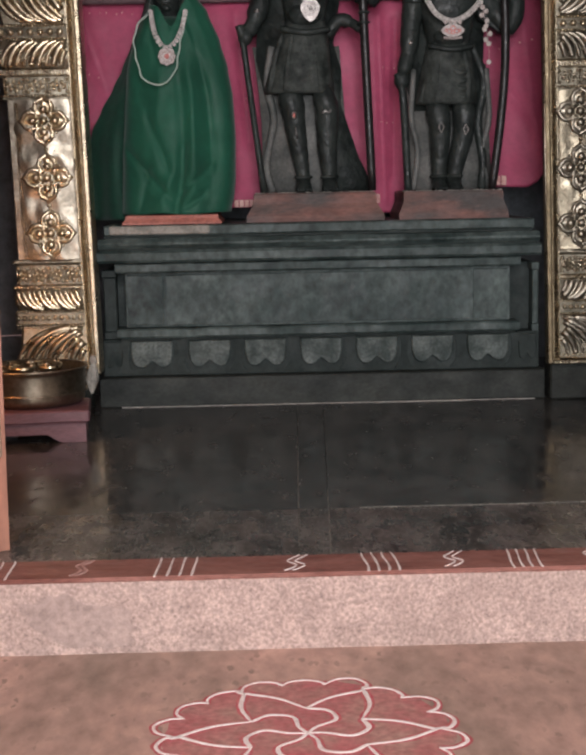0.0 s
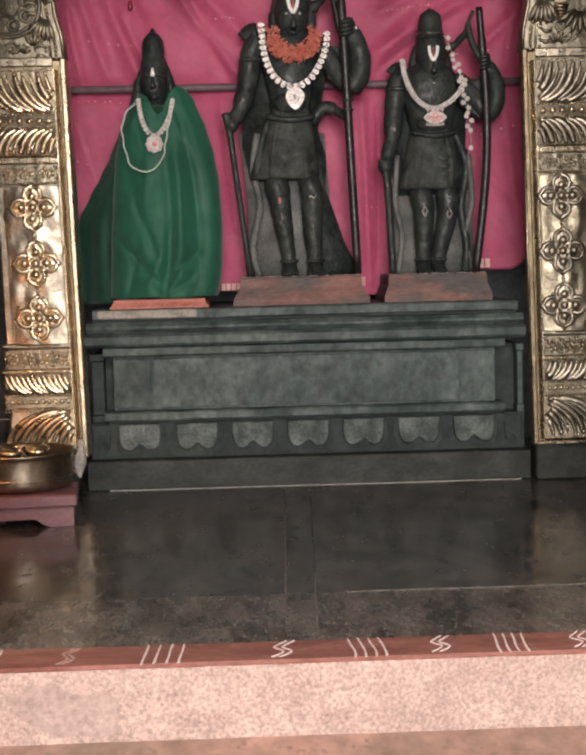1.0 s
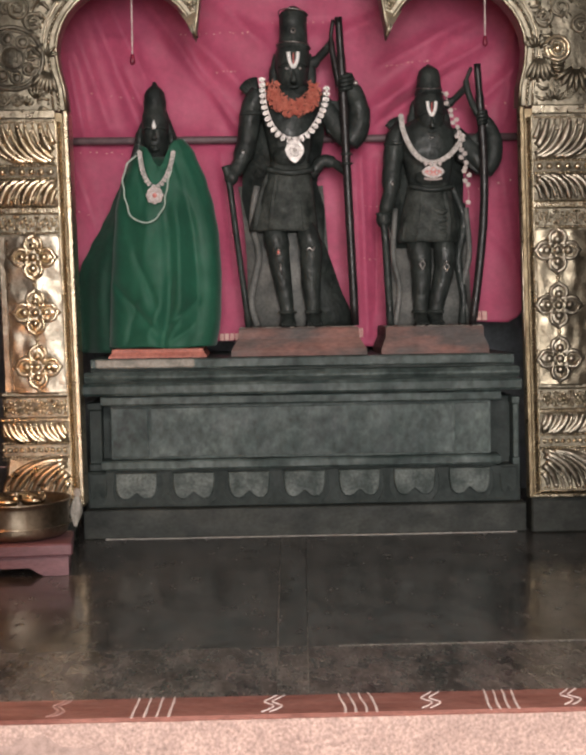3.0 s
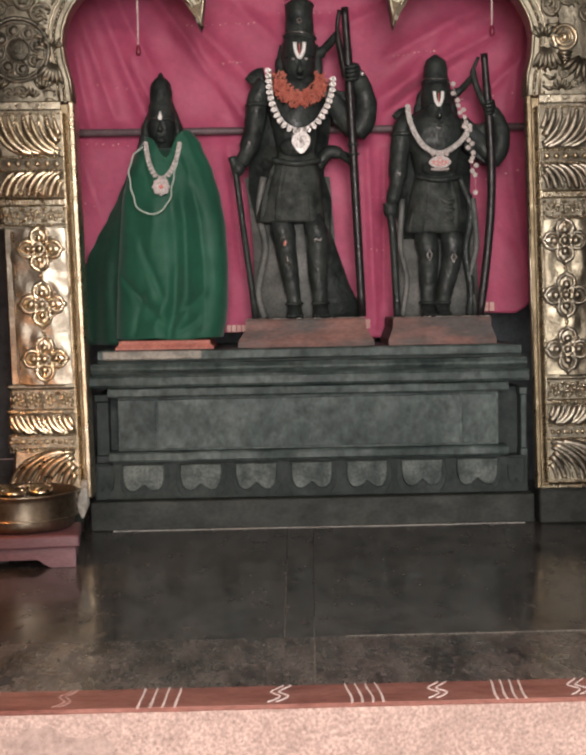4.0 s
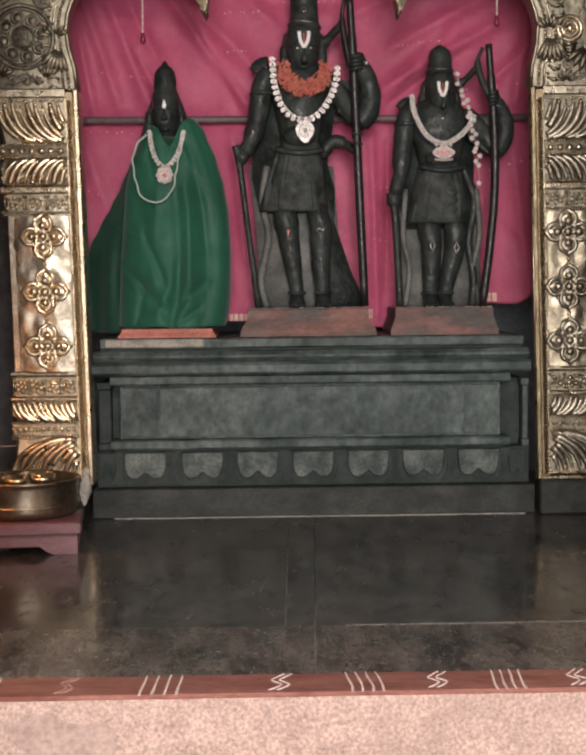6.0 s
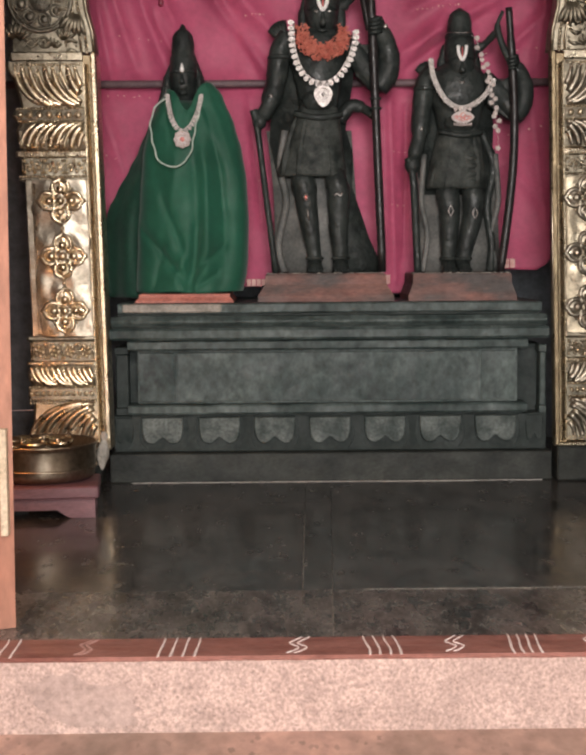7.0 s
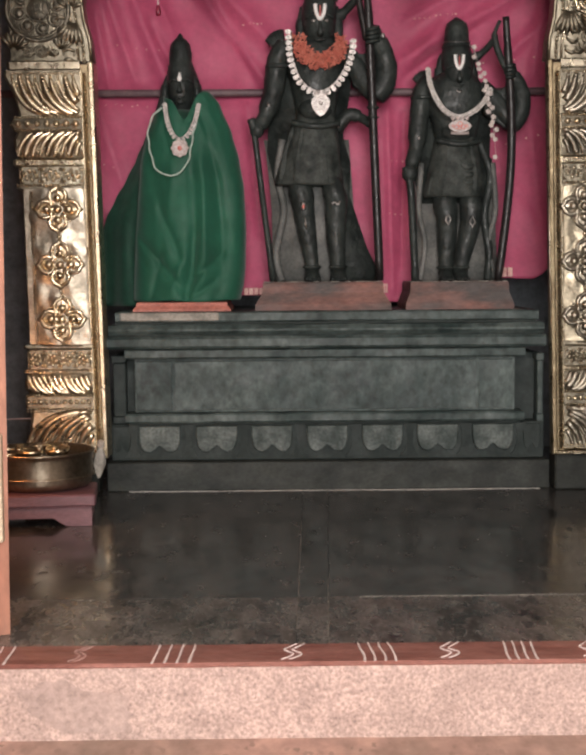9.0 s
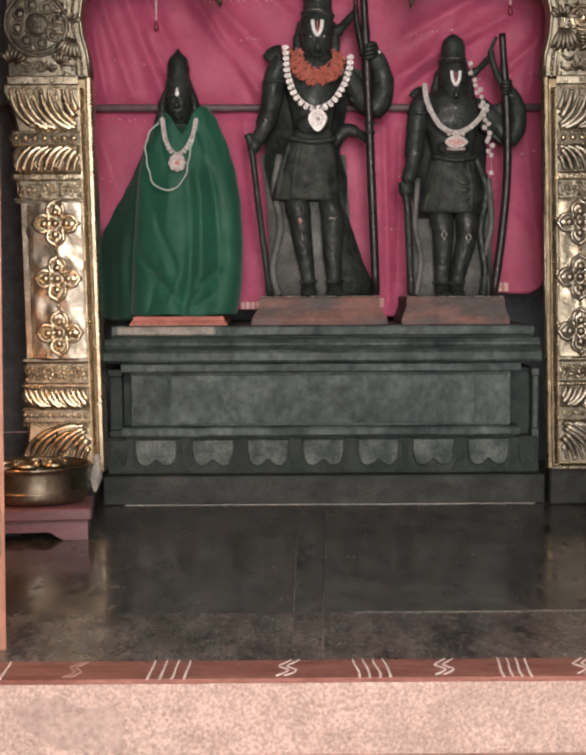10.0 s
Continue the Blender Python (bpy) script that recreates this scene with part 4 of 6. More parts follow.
    tube(bm, smooth_line([(X + 0.192, Y - 0.085, z(1.090)), (X + 0.202, Y - 0.085, z(0.95)), (X + 0.217, Y - 0.085, z(0.72)), (X + 0.217, Y - 0.085, z(0.48)), (X + 0.198, Y - 0.08, z(0.25)), (X + 0.168, Y - 0.07, z(0.003))], 6),
         [0.015] * 6 + [0.018] * 24 + [0.015], 12, 1, 6)
    tube(bm, smooth_line([(X + 0.172, Y - 0.06, z(1.080)), (X + 0.150, Y - 0.06, z(1.02)), (X + 0.165, Y - 0.07, z(0.95)), (X + 0.195, Y - 0.08, z(0.88))], 5), [0.008] * 5 + [0.014] * 11, 8)
    tube(bm, smooth_line([(X + 0.055, Y + 0.03, z(0.93)), (X + 0.105, Y + 0.01, z(0.955)), (X + 0.150, Y - 0.05, z(1.00))], 5), [0.020] * 5 + [0.014] * 6, 8)
    tube(bm, smooth_line([(X + 0.095, Y + 0.02, z(0.60)), (X + 0.150, Y + 0.03, z(0.45)), (X + 0.125, Y + 0.03, z(0.28)), (X + 0.145, Y + 0.02, z(0.12)), (X + 0.135, Y, z(0.003))], 5), 0.018, 8)
    prism(bm, [(X - 0.19, z(0.50)), (X - 0.175, z(0.70)), (X - 0.15, z(0.83)), (X - 0.08, z(0.87)), (X + 0.08, z(0.87)), (X + 0.14, z(0.80)), (X + 0.15, z(0.62)), (X + 0.14, z(0.33)), (X - 0.15, z(0.33))], Y + 0.03, Y + 0.07, 0)
    stele(bm, X - 0.165, X + 0.185, z(0.001), z(0.52), Y + 0.035, 0.035)
    for sx in (-0.145, 0.158):
        tube(bm, smooth_line([(X + sx, Y + 0.02, z(0.50)), (X + sx * 1.08, Y + 0.02, z(0.30)), (X + sx * 0.9, Y + 0.02, z(0.16)), (X + sx * 1.05, Y, z(0.003))], 5), 0.012, 8, 1, 2)
    for tilt in (0.007, -0.008):
        tube(bm, [(X + 0.056 * math.cos(a), Y + 0.056 * math.sin(a), z(0.992) + tilt * math.cos(a)) for a in [i * math.pi / 14 for i in range(28)]], 0.0026, 6, 1, 3, True)
    tube(bm, smooth_line([(X + 0.045, Y - 0.05, z(0.985)), (X + 0.064, Y - 0.055, z(0.96)), (X + 0.072, Y - 0.06, z(0.92))], 5), 0.0026, 6, 1, 3)
    tube(bm, smooth_line([(X, Y - 0.084, z(0.878)), (X, Y - 0.098, z(0.856)), (X, Y - 0.103, z(0.838)), (X, Y - 0.084, z(0.828))], 4), [0.006] * 4 + [0.009] * 4 + [0.013] * 4 + [0.006], 8)
    tube(bm, smooth_line([(X - 0.018, Y - 0.076, z(0.812)), (X, Y - 0.084, z(0.808)), (X + 0.018, Y - 0.076, z(0.812))], 4), 0.006, 8)
    for sx in (-1, 1):
        tube(bm, smooth_line([(X + sx * 0.010, Y - 0.088, z(0.886)), (X + sx * 0.030, Y - 0.082, z(0.892)), (X + sx * 0.052, Y - 0.062, z(0.882))], 4), 0.005, 8)
        tube(bm, smooth_line([(X + sx * 0.056, Y + 0.02, z(0.95)), (X + sx * 0.070, Y + 0.02, z(0.89)), (X + sx * 0.074, Y + 0.01, z(0.83)), (X + sx * 0.072, Y, z(0.77))], 5), [0.016] * 5 + [0.021] * 5 + [0.018] * 6, 10)
    ball(bm, (X - 0.004, Y - 0.038, z(0.625)), 0.070, 0.044, 0.050, 14, 8)
    prism(bm, [(X + 0.100, z(0.815)), (X + 0.180, z(0.800)), (X + 0.235, z(0.840)), (X + 0.275, z(0.820)), (X + 0.300, z(0.76)), (X + 0.296, z(0.68)), (X + 0.262, z(0.63)), (X + 0.200, z(0.640)), (X + 0.115, z(0.700))], Y - 0.030, Y + 0.030, 0, 0.010)
    forehead_mark(bm, X, Y - 0.089, z(0.908), 0.0175, 0.029)
    tube(bm, smooth_line([(X - 0.010, Y - 0.086, z(0.790)), (X, Y - 0.090, z(0.784)), (X + 0.010, Y - 0.086, z(0.790))], 3), 0.0045, 6, 1, 3)
    return link_statue(bm, "shorter black stone standing statue with cap and bow")


def statue_draped():
    bm = bmesh.new()
    X, Y = -0.592, 0.27
    stack(bm, [(X, Y, 0.761, 0.15, 0.12), (X, Y, 1.0, 0.13, 0.10), (X, Y, 1.25, 0.10, 0.08), (X, Y, 1.46, 0.115, 0.085), (X, Y, 1.53, 0.095, 0.07), (X, Y, 1.56, 0.05, 0.05)], 20)
    stack(bm, [(X, Y, 1.54, 0.045, 0.045), (X, Y, 1.575, 0.046, 0.058), (X, Y - 0.01, 1.61, 0.052, 0.070), (X, Y, 1.67, 0.057, 0.074), (X, Y, 1.72, 0.055, 0.066), (X, Y, 1.738, 0.053, 0.062), (X, Y, 1.750, 0.047, 0.052),
               (X, Y, 1.79, 0.048, 0.050), (X, Y, 1.825, 0.042, 0.043), (X, Y, 1.845, 0.029, 0.030), (X, Y, 1.856, 0.014, 0.014), (X, Y, 1.866, 0.010, 0.010), (X, Y, 1.874, 0.004, 0.004)], 24)
    # plain nose, brow, chin and ear lumps
    tube(bm, smooth_line([(X, Y - 0.074, 1.668), (X, Y - 0.086, 1.645), (X, Y - 0.092, 1.632), (X, Y - 0.076, 1.624)], 4), [0.006] * 4 + [0.009] * 4 + [0.013] * 4 + [0.006], 8)
    tube(bm, smooth_line([(X - 0.016, Y - 0.070, 1.606), (X, Y - 0.079, 1.603), (X + 0.018, Y - 0.070, 1.607)], 4), 0.006, 8)
    ball(bm, (X + 0.002, Y - 0.060, 1.586), 0.020, 0.018, 0.014, 12, 6)
    for sx in (-1, 1):
        tube(bm, smooth_line([(X + sx * 0.010, Y - 0.076, 1.668), (X + sx * 0.030, Y - 0.073, 1.676), (X + sx * 0.050, Y - 0.055, 1.666)], 4), 0.005, 8)
        ball(bm, (X + sx * 0.067, Y - 0.010, 1.632), 0.013, 0.016, 0.030, 10, 6)
        tube(bm, smooth_line([(X + sx * 0.044, Y + 0.02, 1.70), (X + sx * 0.062, Y + 0.02, 1.655), (X + sx * 0.068, Y + 0.01, 1.605), (X + sx * 0.082, Y, 1.55)], 5), [0.020] * 5 + [0.024] * 5 + [0.026] * 6, 10)
    # veil of hair
    stack(bm, [(X + 0.005, Y + 0.05, 1.50, 0.120, 0.035), (X + 0.008, Y + 0.035, 1.59, 0.096, 0.045), (X + 0.006, Y + 0.03, 1.66, 0.078, 0.045), (X, Y + 0.04, 1.74, 0.054, 0.03), (X, Y + 0.03, 1.81, 0.03, 0.02)], 18)
    tube(bm, [(X, Y - 0.078, 1.704), (X, Y - 0.082, 1.690), (X, Y - 0.083, 1.678), (X, Y - 0.082, 1.667)], [0.003, 0.006, 0.010, 0.006], 8, 0.6, 4)
    return link_statue(bm, "black stone statue with pointed cap, draped in green silk")


statue_tall()
statue_short()
statue_draped()


# ---- green silk over the draped statue ----
saree = thing("silk_drape", (-0.58, 0.2, 0.76), "green silk sari wrapped round the statue in soft folds", "draped cloth")
LEFT = ((0.76, -0.800), (0.99, -0.790), (1.15, -0.778), (1.33, -0.764), (1.45, -0.738), (1.55, -0.700), (1.60, -0.664))
RIGHT = ((0.76, -0.350), (0.84, -0.334), (0.90, -0.328), (1.06, -0.324), (1.225, -0.331), (1.346, -0.350), (1.447, -0.378), (1.568, -0.426), (1.635, -0.474))
# creases: two ends in (across, up), depth and width
CREASES = ((-0.92, 0.30, -0.02, 0.04, -0.026, 0.050), (-0.55, 0.44, 0.02, 0.10, -0.018, 0.055), (0.04, 0.02, 0.10, 0.30, -0.042, 0.070), (0.10, 0.30, 0.04, 0.62, -0.022, 0.100),
           (0.10, 0.10, 0.60, 0.22, -0.020, 0.045), (0.20, 0.03, 0.50, 0.09, -0.018, 0.040), (0.62, 0.05, 0.52, 0.60, -0.020, 0.110), (-0.62, 0.02, -0.50, 0.22, -0.014, 0.060),
           (0.30, 0.12, 0.24, 0.66, 0.030, 0.110), (-0.40, 0.30, -0.30, 0.80, 0.016, 0.160), (-0.25, 0.06, -0.06, 0.20, 0.020, 0.080), (0.46, 0.74, 0.20, 0.98, 0.020, 0.090),
           (0.52, 0.60, 0.34, 0.96, -0.016, 0.070), (-0.30, 0.66, -0.62, 0.86, -0.012, 0.070))


def crease(u, t):
    """Push of the cloth at one place from all its creases, each fading past its ends."""
    out = 0.0
    for u0, t0, u1, t1, deep, wide in CREASES:
        dx, dt = (u1 - u0), (t1 - t0) * 1.9
        q = ((u - u0) * dx + (t - t0) * 1.9 * dt) / (dx * dx + dt * dt)
        k = min(max(q, 0.0), 1.0)
        d = math.hypot(u - u0 - dx * k, (t - t0) * 1.9 - dt * k)
        out += deep * math.exp(-(d / wide) ** 1.35) * (0.45 + 0.55 * math.sin(math.pi * (0.15 + 0.7 * k)))
    return out


bm = bmesh.new()
rings = []
NZ, NU = 110, 150
for j in range(NZ + 1):
    t = j / NZ
    zz = 0.763 + t * 0.86
    l, r = piecewise(zz, LEFT), piecewise(zz, RIGHT)
    cx, hw = (l + r) / 2, (r - l) / 2
    deep = 0.175 - 0.075 * t
    row = []
    for k in range(NU):
        a = 2 * math.pi * k / NU
        c, s = math.cos(a), math.sin(a)
        x = cx + hw * math.copysign(abs(c) ** 0.9, c)
        front = max(0.0, -s)
        u = (x - cx) / hw
        fold = crease(u, t) + 0.008 * math.sin(u * 4.6 + 1.0 * math.sin(t * 3) + 0.9) * (0.4 + 0.6 * (1 - t))
        fold += 0.014 * noise.noise((u * 1.9 + t, t * 2.4, 4.0)) + 0.004 * noise.noise((u * 6 + t * 3, t * 9, 7.0))
        y = 0.255 + deep * math.copysign(abs(s) ** (0.62 if c > 0 else 0.95), s) - fold * front ** 0.5
        drop = -0.004 * front * (1 + math.sin(u * 6)) if j == 0 else 0.0
        neck = 0.115 * math.exp(-((u + 0.05) / 0.42) ** 2) + 0.045 * max(0.0, -u)
        row.append(Vector((x, y, zz + drop + 0.004 - neck * max(0.0, (t - 0.70) / 0.30) ** 1.3 * (0.25 + 0.75 * front))))
    rings.append(row)
loft(bm, rings, caps=False)
drape = part("front_drape", bm, GREEN_SILK, saree, smooth=True)
solid = drape.modifiers.new("thickness", "SOLIDIFY")
solid.thickness = 0.003
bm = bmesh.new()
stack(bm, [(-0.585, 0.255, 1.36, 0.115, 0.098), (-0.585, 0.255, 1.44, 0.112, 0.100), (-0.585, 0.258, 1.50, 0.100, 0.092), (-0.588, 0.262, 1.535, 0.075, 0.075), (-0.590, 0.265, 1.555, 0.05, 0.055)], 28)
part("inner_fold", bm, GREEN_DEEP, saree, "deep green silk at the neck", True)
bm = bmesh.new()
rows = []
for j in range(45):
    t = j / 44
    zz = 0.740 + t * 0.81
    lft = piecewise(zz, ((0.74, -0.940), (1.046, -0.940), (1.107, -0.926), (1.188, -0.884), (1.278, -0.832), (1.358, -0.790), (1.458, -0.748), (1.55, -0.712)))
    inner = piecewise(zz, LEFT) + 0.060
    row = []
    for k in range(31):
        u = k / 30
        x = lft + (inner - lft) * u
        row.append(Vector((x, 0.345 - 0.155 * u ** 1.4 + 0.016 * (1 - t) * math.sin(u * 9 + t * 2) + 0.008 * noise.noise((u * 4, t * 4, 8)), zz)))
    rows.append(row)
loft(bm, rows, closed=False)
wing = part("side_drape", bm, GREEN_DEEP, saree, "green silk hanging behind, coloured darker as shade", smooth=True)
solid = wing.modifiers.new("thickness", "SOLIDIFY")
solid.thickness = 0.003


# ---- jewellery and garlands ----
def leaf_piece(name, r):
    bm = bmesh.new()
    pts = [(0, r * 1.25), (-0.55 * r, r * 0.55), (-0.8 * r, -0.1 * r), (-0.5 * r, -0.75 * r), (0, -r), (0.5 * r, -0.75 * r), (0.8 * r, -0.1 * r), (0.55 * r, r * 0.55)]
    prism(bm, pts, -0.004, 0.0)
    ball(bm, (0, -0.005, -0.1 * r), 0.42 * r, 0.003, 0.42 * r, 8, 4)
    return bm


def along(points, count):
    line = smooth_line(points, 16)
    acc = [0.0]
    for a, b in zip(line, line[1:]):
        acc.append(acc[-1] + (b - a).length)
    out = []
    for k in range(count):
        d = acc[-1] * k / (count - 1)
        i = max(q for q in range(len(acc)) if acc[q] <= d + 1e-9)
        i = min(i, len(line) - 2)
        f = (d - acc[i]) / max(1e-9, acc[i + 1] - acc[i])
        out.append((line[i].lerp(line[i + 1], f), (line[i + 1] - line[i]).normalized()))
    return out


def necklace(points, count, r, label, mat=SILVER):
    c = thing("necklace", points[len(points) // 2], label, "necklace", "necklaces of the statues")
    bm = bmesh.new()
    tube(bm, smooth_line(points, 8), r * 0.30, 6)
    part("chain", bm, mat, c, smooth=True)
    source = None
    for p, d in along(points, count):
        turn = Euler((0, -math.atan2(d.z, d.x), 0))
        n_out = Vector((d.z, 0, -d.x))
        if n_out.z > 0 and abs(d.x) > 0.3:
            n_out = -n_out
        place = p + n_out * r * 0.9 + Vector((0, -0.004, 0))
        if source is None:
            source = part("leaf_drop", leaf_piece("leaf_drop", r), mat, c)
            source.location = place - world_place(c)
            source.rotation_euler = turn
        else:
            again("leaf_drop", source, place, c, turn)
    return c


def medallion(c, x, y, z, r, label, gem=PINK_GEM):
    bm = bmesh.new()
    prism(bm, [(x + r * math.cos(a) * (1 + 0.08 * math.cos(8 * a)), z + r * math.sin(a) * (1 + 0.08 * math.cos(8 * a))) for a in [i * math.pi / 24 for i in range(48)]], y - 0.006, y)
    tube(bm, [(x + r * 0.72 * math.cos(a), y - 0.007, z + r * 0.72 * math.sin(a)) for a in [i * math.pi / 12 for i in range(24)]], r * 0.09, 6, 1, 0, True)
    for k in range(12):
        a = k * math.pi / 6
        ball(bm, (x + r * 0.9 * math.cos(a), y - 0.006, z + r * 0.9 * math.sin(a)), r * 0.13, 0.004, r * 0.13, 6, 3)
    pend = part("pendant", bm, STONES, c, label)
    bm = bmesh.new()
    ball(bm, (x, y - 0.008, z), r * 0.28, 0.006, r * 0.28, 10, 5)
    part("gems", bm, gem, pend, "pink stones")
    return pend


tall_neck = [(-0.131, 0.205, 1.868), (-0.126, 0.185, 1.769), (-0.103, 0.178, 1.689), (-0.064, 0.176, 1.640), (-0.011, 0.175, 1.623), (0.043, 0.176, 1.648), (0.085, 0.180, 1.708), (0.111, 0.195, 1.777), (0.116, 0.21, 1.830)]
c = necklace(tall_neck, 25, 0.0132, "large silver leaf necklace on the tall statue", SILVER_BRIGHT)
bm = bmesh.new()
prism(bm, [(-0.011 + 0.0385 * math.sin(a) * (1.0 if math.cos(a) > 0 else 1 - 0.35 * abs(math.cos(a)) ** 1.5), 1.574 + (0.034 if math.cos(a) > 0 else 0.054) * math.cos(a)) for a in [i * math.pi / 20 for i in range(40)]], 0.163, 0.172)
for r in (0.026, 0.016):
    tube(bm, [(-0.011 + r * math.cos(a), 0.162, 1.572 + r * math.sin(a)) for a in [i * math.pi / 10 for i in range(20)]], 0.0034, 6, 1, 0, True)
ball(bm, (-0.011, 0.163, 1.572), 0.009, 0.006, 0.009, 10, 5)
for dx in (-0.020, 0.020):
    ball(bm, (-0.011 + dx * 0.8, 0.166, 1.612), 0.012, 0.006, 0.012, 8, 4)
part("pendant", bm, SILVER_BRIGHT, c, "large pear-shaped silver pendant")

short_neck = [(0.444, 0.205, 1.714), (0.450, 0.188, 1.655), (0.473, 0.180, 1.595), (0.510, 0.177, 1.544), (0.565, 0.176, 1.522), (0.619, 0.177, 1.545), (0.660, 0.181, 1.585), (0.685, 0.195, 1.632)]
c = necklace(short_neck, 36, 0.0105, "broad silver necklace with stone pendant on the shorter statue")
bm = bmesh.new()
prism(bm, [(0.564 + 0.047 * math.cos(a), 1.476 + 0.026 * math.sin(a) * (abs(math.sin(a)) ** 0.35)) for a in [i * math.pi / 20 for i in range(40)]], 0.163, 0.171)
for k in range(9):
    ball(bm, (0.530 + 0.0085 * k, 0.167, 1.448 - 0.003 * math.sin(k * math.pi / 8)), 0.0045, 0.004, 0.0065, 6, 3)
for dx in (-0.03, -0.01, 0.01, 0.03):
    ball(bm, (0.564 + dx, 0.168, 1.508), 0.008, 0.005, 0.009, 6, 3)
pend = part("pendant", bm, STONES, c, "eye-shaped pendant of white stones")
bm = bmesh.new()
for dx, dz, r in ((0, 0.008, 0.009), (-0.015, -0.004, 0.008), (0.015, -0.004, 0.008), (0, -0.009, 0.006), (-0.028, 0.0, 0.005), (0.028, 0.0, 0.005)):
    tube(bm, [(0.564 + dx + r * math.cos(a), 0.161, 1.476 + dz + r * math.sin(a)) for a in [i * math.pi / 6 for i in range(12)]], 0.0018, 6, 1, 0, True)
part("gems", bm, PINK_GEM, pend, "pink stones")

drape_neck = [(-0.643, 0.150, 1.569), (-0.632, 0.122, 1.500), (-0.614, 0.112, 1.451), (-0.588, 0.108, 1.427), (-0.557, 0.112, 1.450), (-0.530, 0.122, 1.509), (-0.519, 0.150, 1.567)]
c = necklace(drape_neck, 22, 0.0098, "silver necklace with round flower pendant on green silk")
medallion(c, -0.588, 0.098, 1.386, 0.034, "round flower pendant of pale stones")

strand = thing("pearl_strand", (-0.63, 0.11, 1.28), "long loop of small greenish white pearls on green silk", "necklace", "necklaces of the statues")
bm = bmesh.new()
for p, d in along([(-0.668, 0.145, 1.552), (-0.700, 0.125, 1.515), (-0.718, 0.112, 1.451), (-0.708, 0.102, 1.372), (-0.685, 0.092, 1.303), (-0.632, 0.083, 1.275), (-0.583, 0.084, 1.292), (-0.552, 0.090, 1.341), (-0.538, 0.105, 1.419), (-0.517, 0.135, 1.517)], 120):
    ball(bm, p + Vector((0.0022 * math.sin(p.z * 90), 0, 0)), 0.0039, None, None, 6, 4)
part("pearls", bm, PEARL, strand, smooth=True)["kind"] = "stuff"

garland = thing("flower_garland", (-0.012, 0.19, 1.72), "short thick orange marigold garland under the statue's chin", "garland")
bm = bmesh.new()
rnd = random.Random(4)
for p, d in along([(-0.100, 0.19, 1.835), (-0.088, 0.175, 1.785), (-0.055, 0.165, 1.752), (-0.012, 0.162, 1.742), (0.034, 0.165, 1.752), (0.066, 0.175, 1.785), (0.076, 0.19, 1.825)], 150):
    for q in range(7):
        o = Vector((rnd.uniform(-1, 1), rnd.uniform(-1, 0.4), rnd.uniform(-1, 1)))
        o = Vector((o.x * 0.024, o.y * 0.018, o.z * 0.031))
        a, b = rnd.uniform(0, 6.28), rnd.uniform(-0.6, 0.6)
        u = Vector((math.cos(a), 0.3 * b, math.sin(a))) * rnd.uniform(0.006, 0.011)
        v = Vector((-math.sin(a), b, math.cos(a))) * 0.005
        m = p + o
        f = [bm.verts.new(m), bm.verts.new(m + u * 0.6 + v), bm.verts.new(m + u * 1.15 + Vector((0, -0.004, 0))), bm.verts.new(m + u * 0.6 - v)]
        bm.faces.new(f)
part("petals", bm, PETAL_ORANGE, garland)["kind"] = "stuff"

string = thing("flower_string", (0.70, 0.2, 1.35), "thin hanging string of small white flowers beside the cap", "garland")
bm = bmesh.new()
flower_line = [(0.628, 0.215, 1.800), (0.645, 0.20, 1.735), (0.662, 0.19, 1.675), (0.679, 0.185, 1.615), (0.694, 0.185, 1.535), (0.704, 0.185, 1.475), (0.713, 0.19, 1.414), (0.717, 0.195, 1.350)]
tube(bm, smooth_line(flower_line, 5), 0.0008, 5)
part("thread", bm, CORD, string)
first = None
for i, (p, d) in enumerate(along(flower_line, 26)):
    if i in (22, 23, 24) or (i < 5 and i % 2):
        continue
    place = p + Vector((0.011 * math.sin(i * 2.4), -0.004, 0.003 * math.cos(i * 1.7)))
    turn = Euler((0.4 * math.sin(i), i * 1.3, 0))
    if first is None:
        bm = bmesh.new()
        for q in range(5):
            a = q * 2 * math.pi / 5
            ball(bm, (0.0058 * math.cos(a), -0.002, 0.0058 * math.sin(a)), 0.0054, 0.003, 0.0054, 6, 3)
        first = part("flower", bm, PETAL_WHITE, string)
        first.location, first.rotation_euler = place - world_place(string), turn
    else:
        again("flower", first, place, string, turn)


# ---- magenta cloth behind the statues ----
backdrop = thing("cloth_hanging", (0, 0.48, 0.78), "magenta cloth hung behind the statues, with soft slanting folds", "curtain")
bm = bmesh.new()
NX, NZ = 220, 160
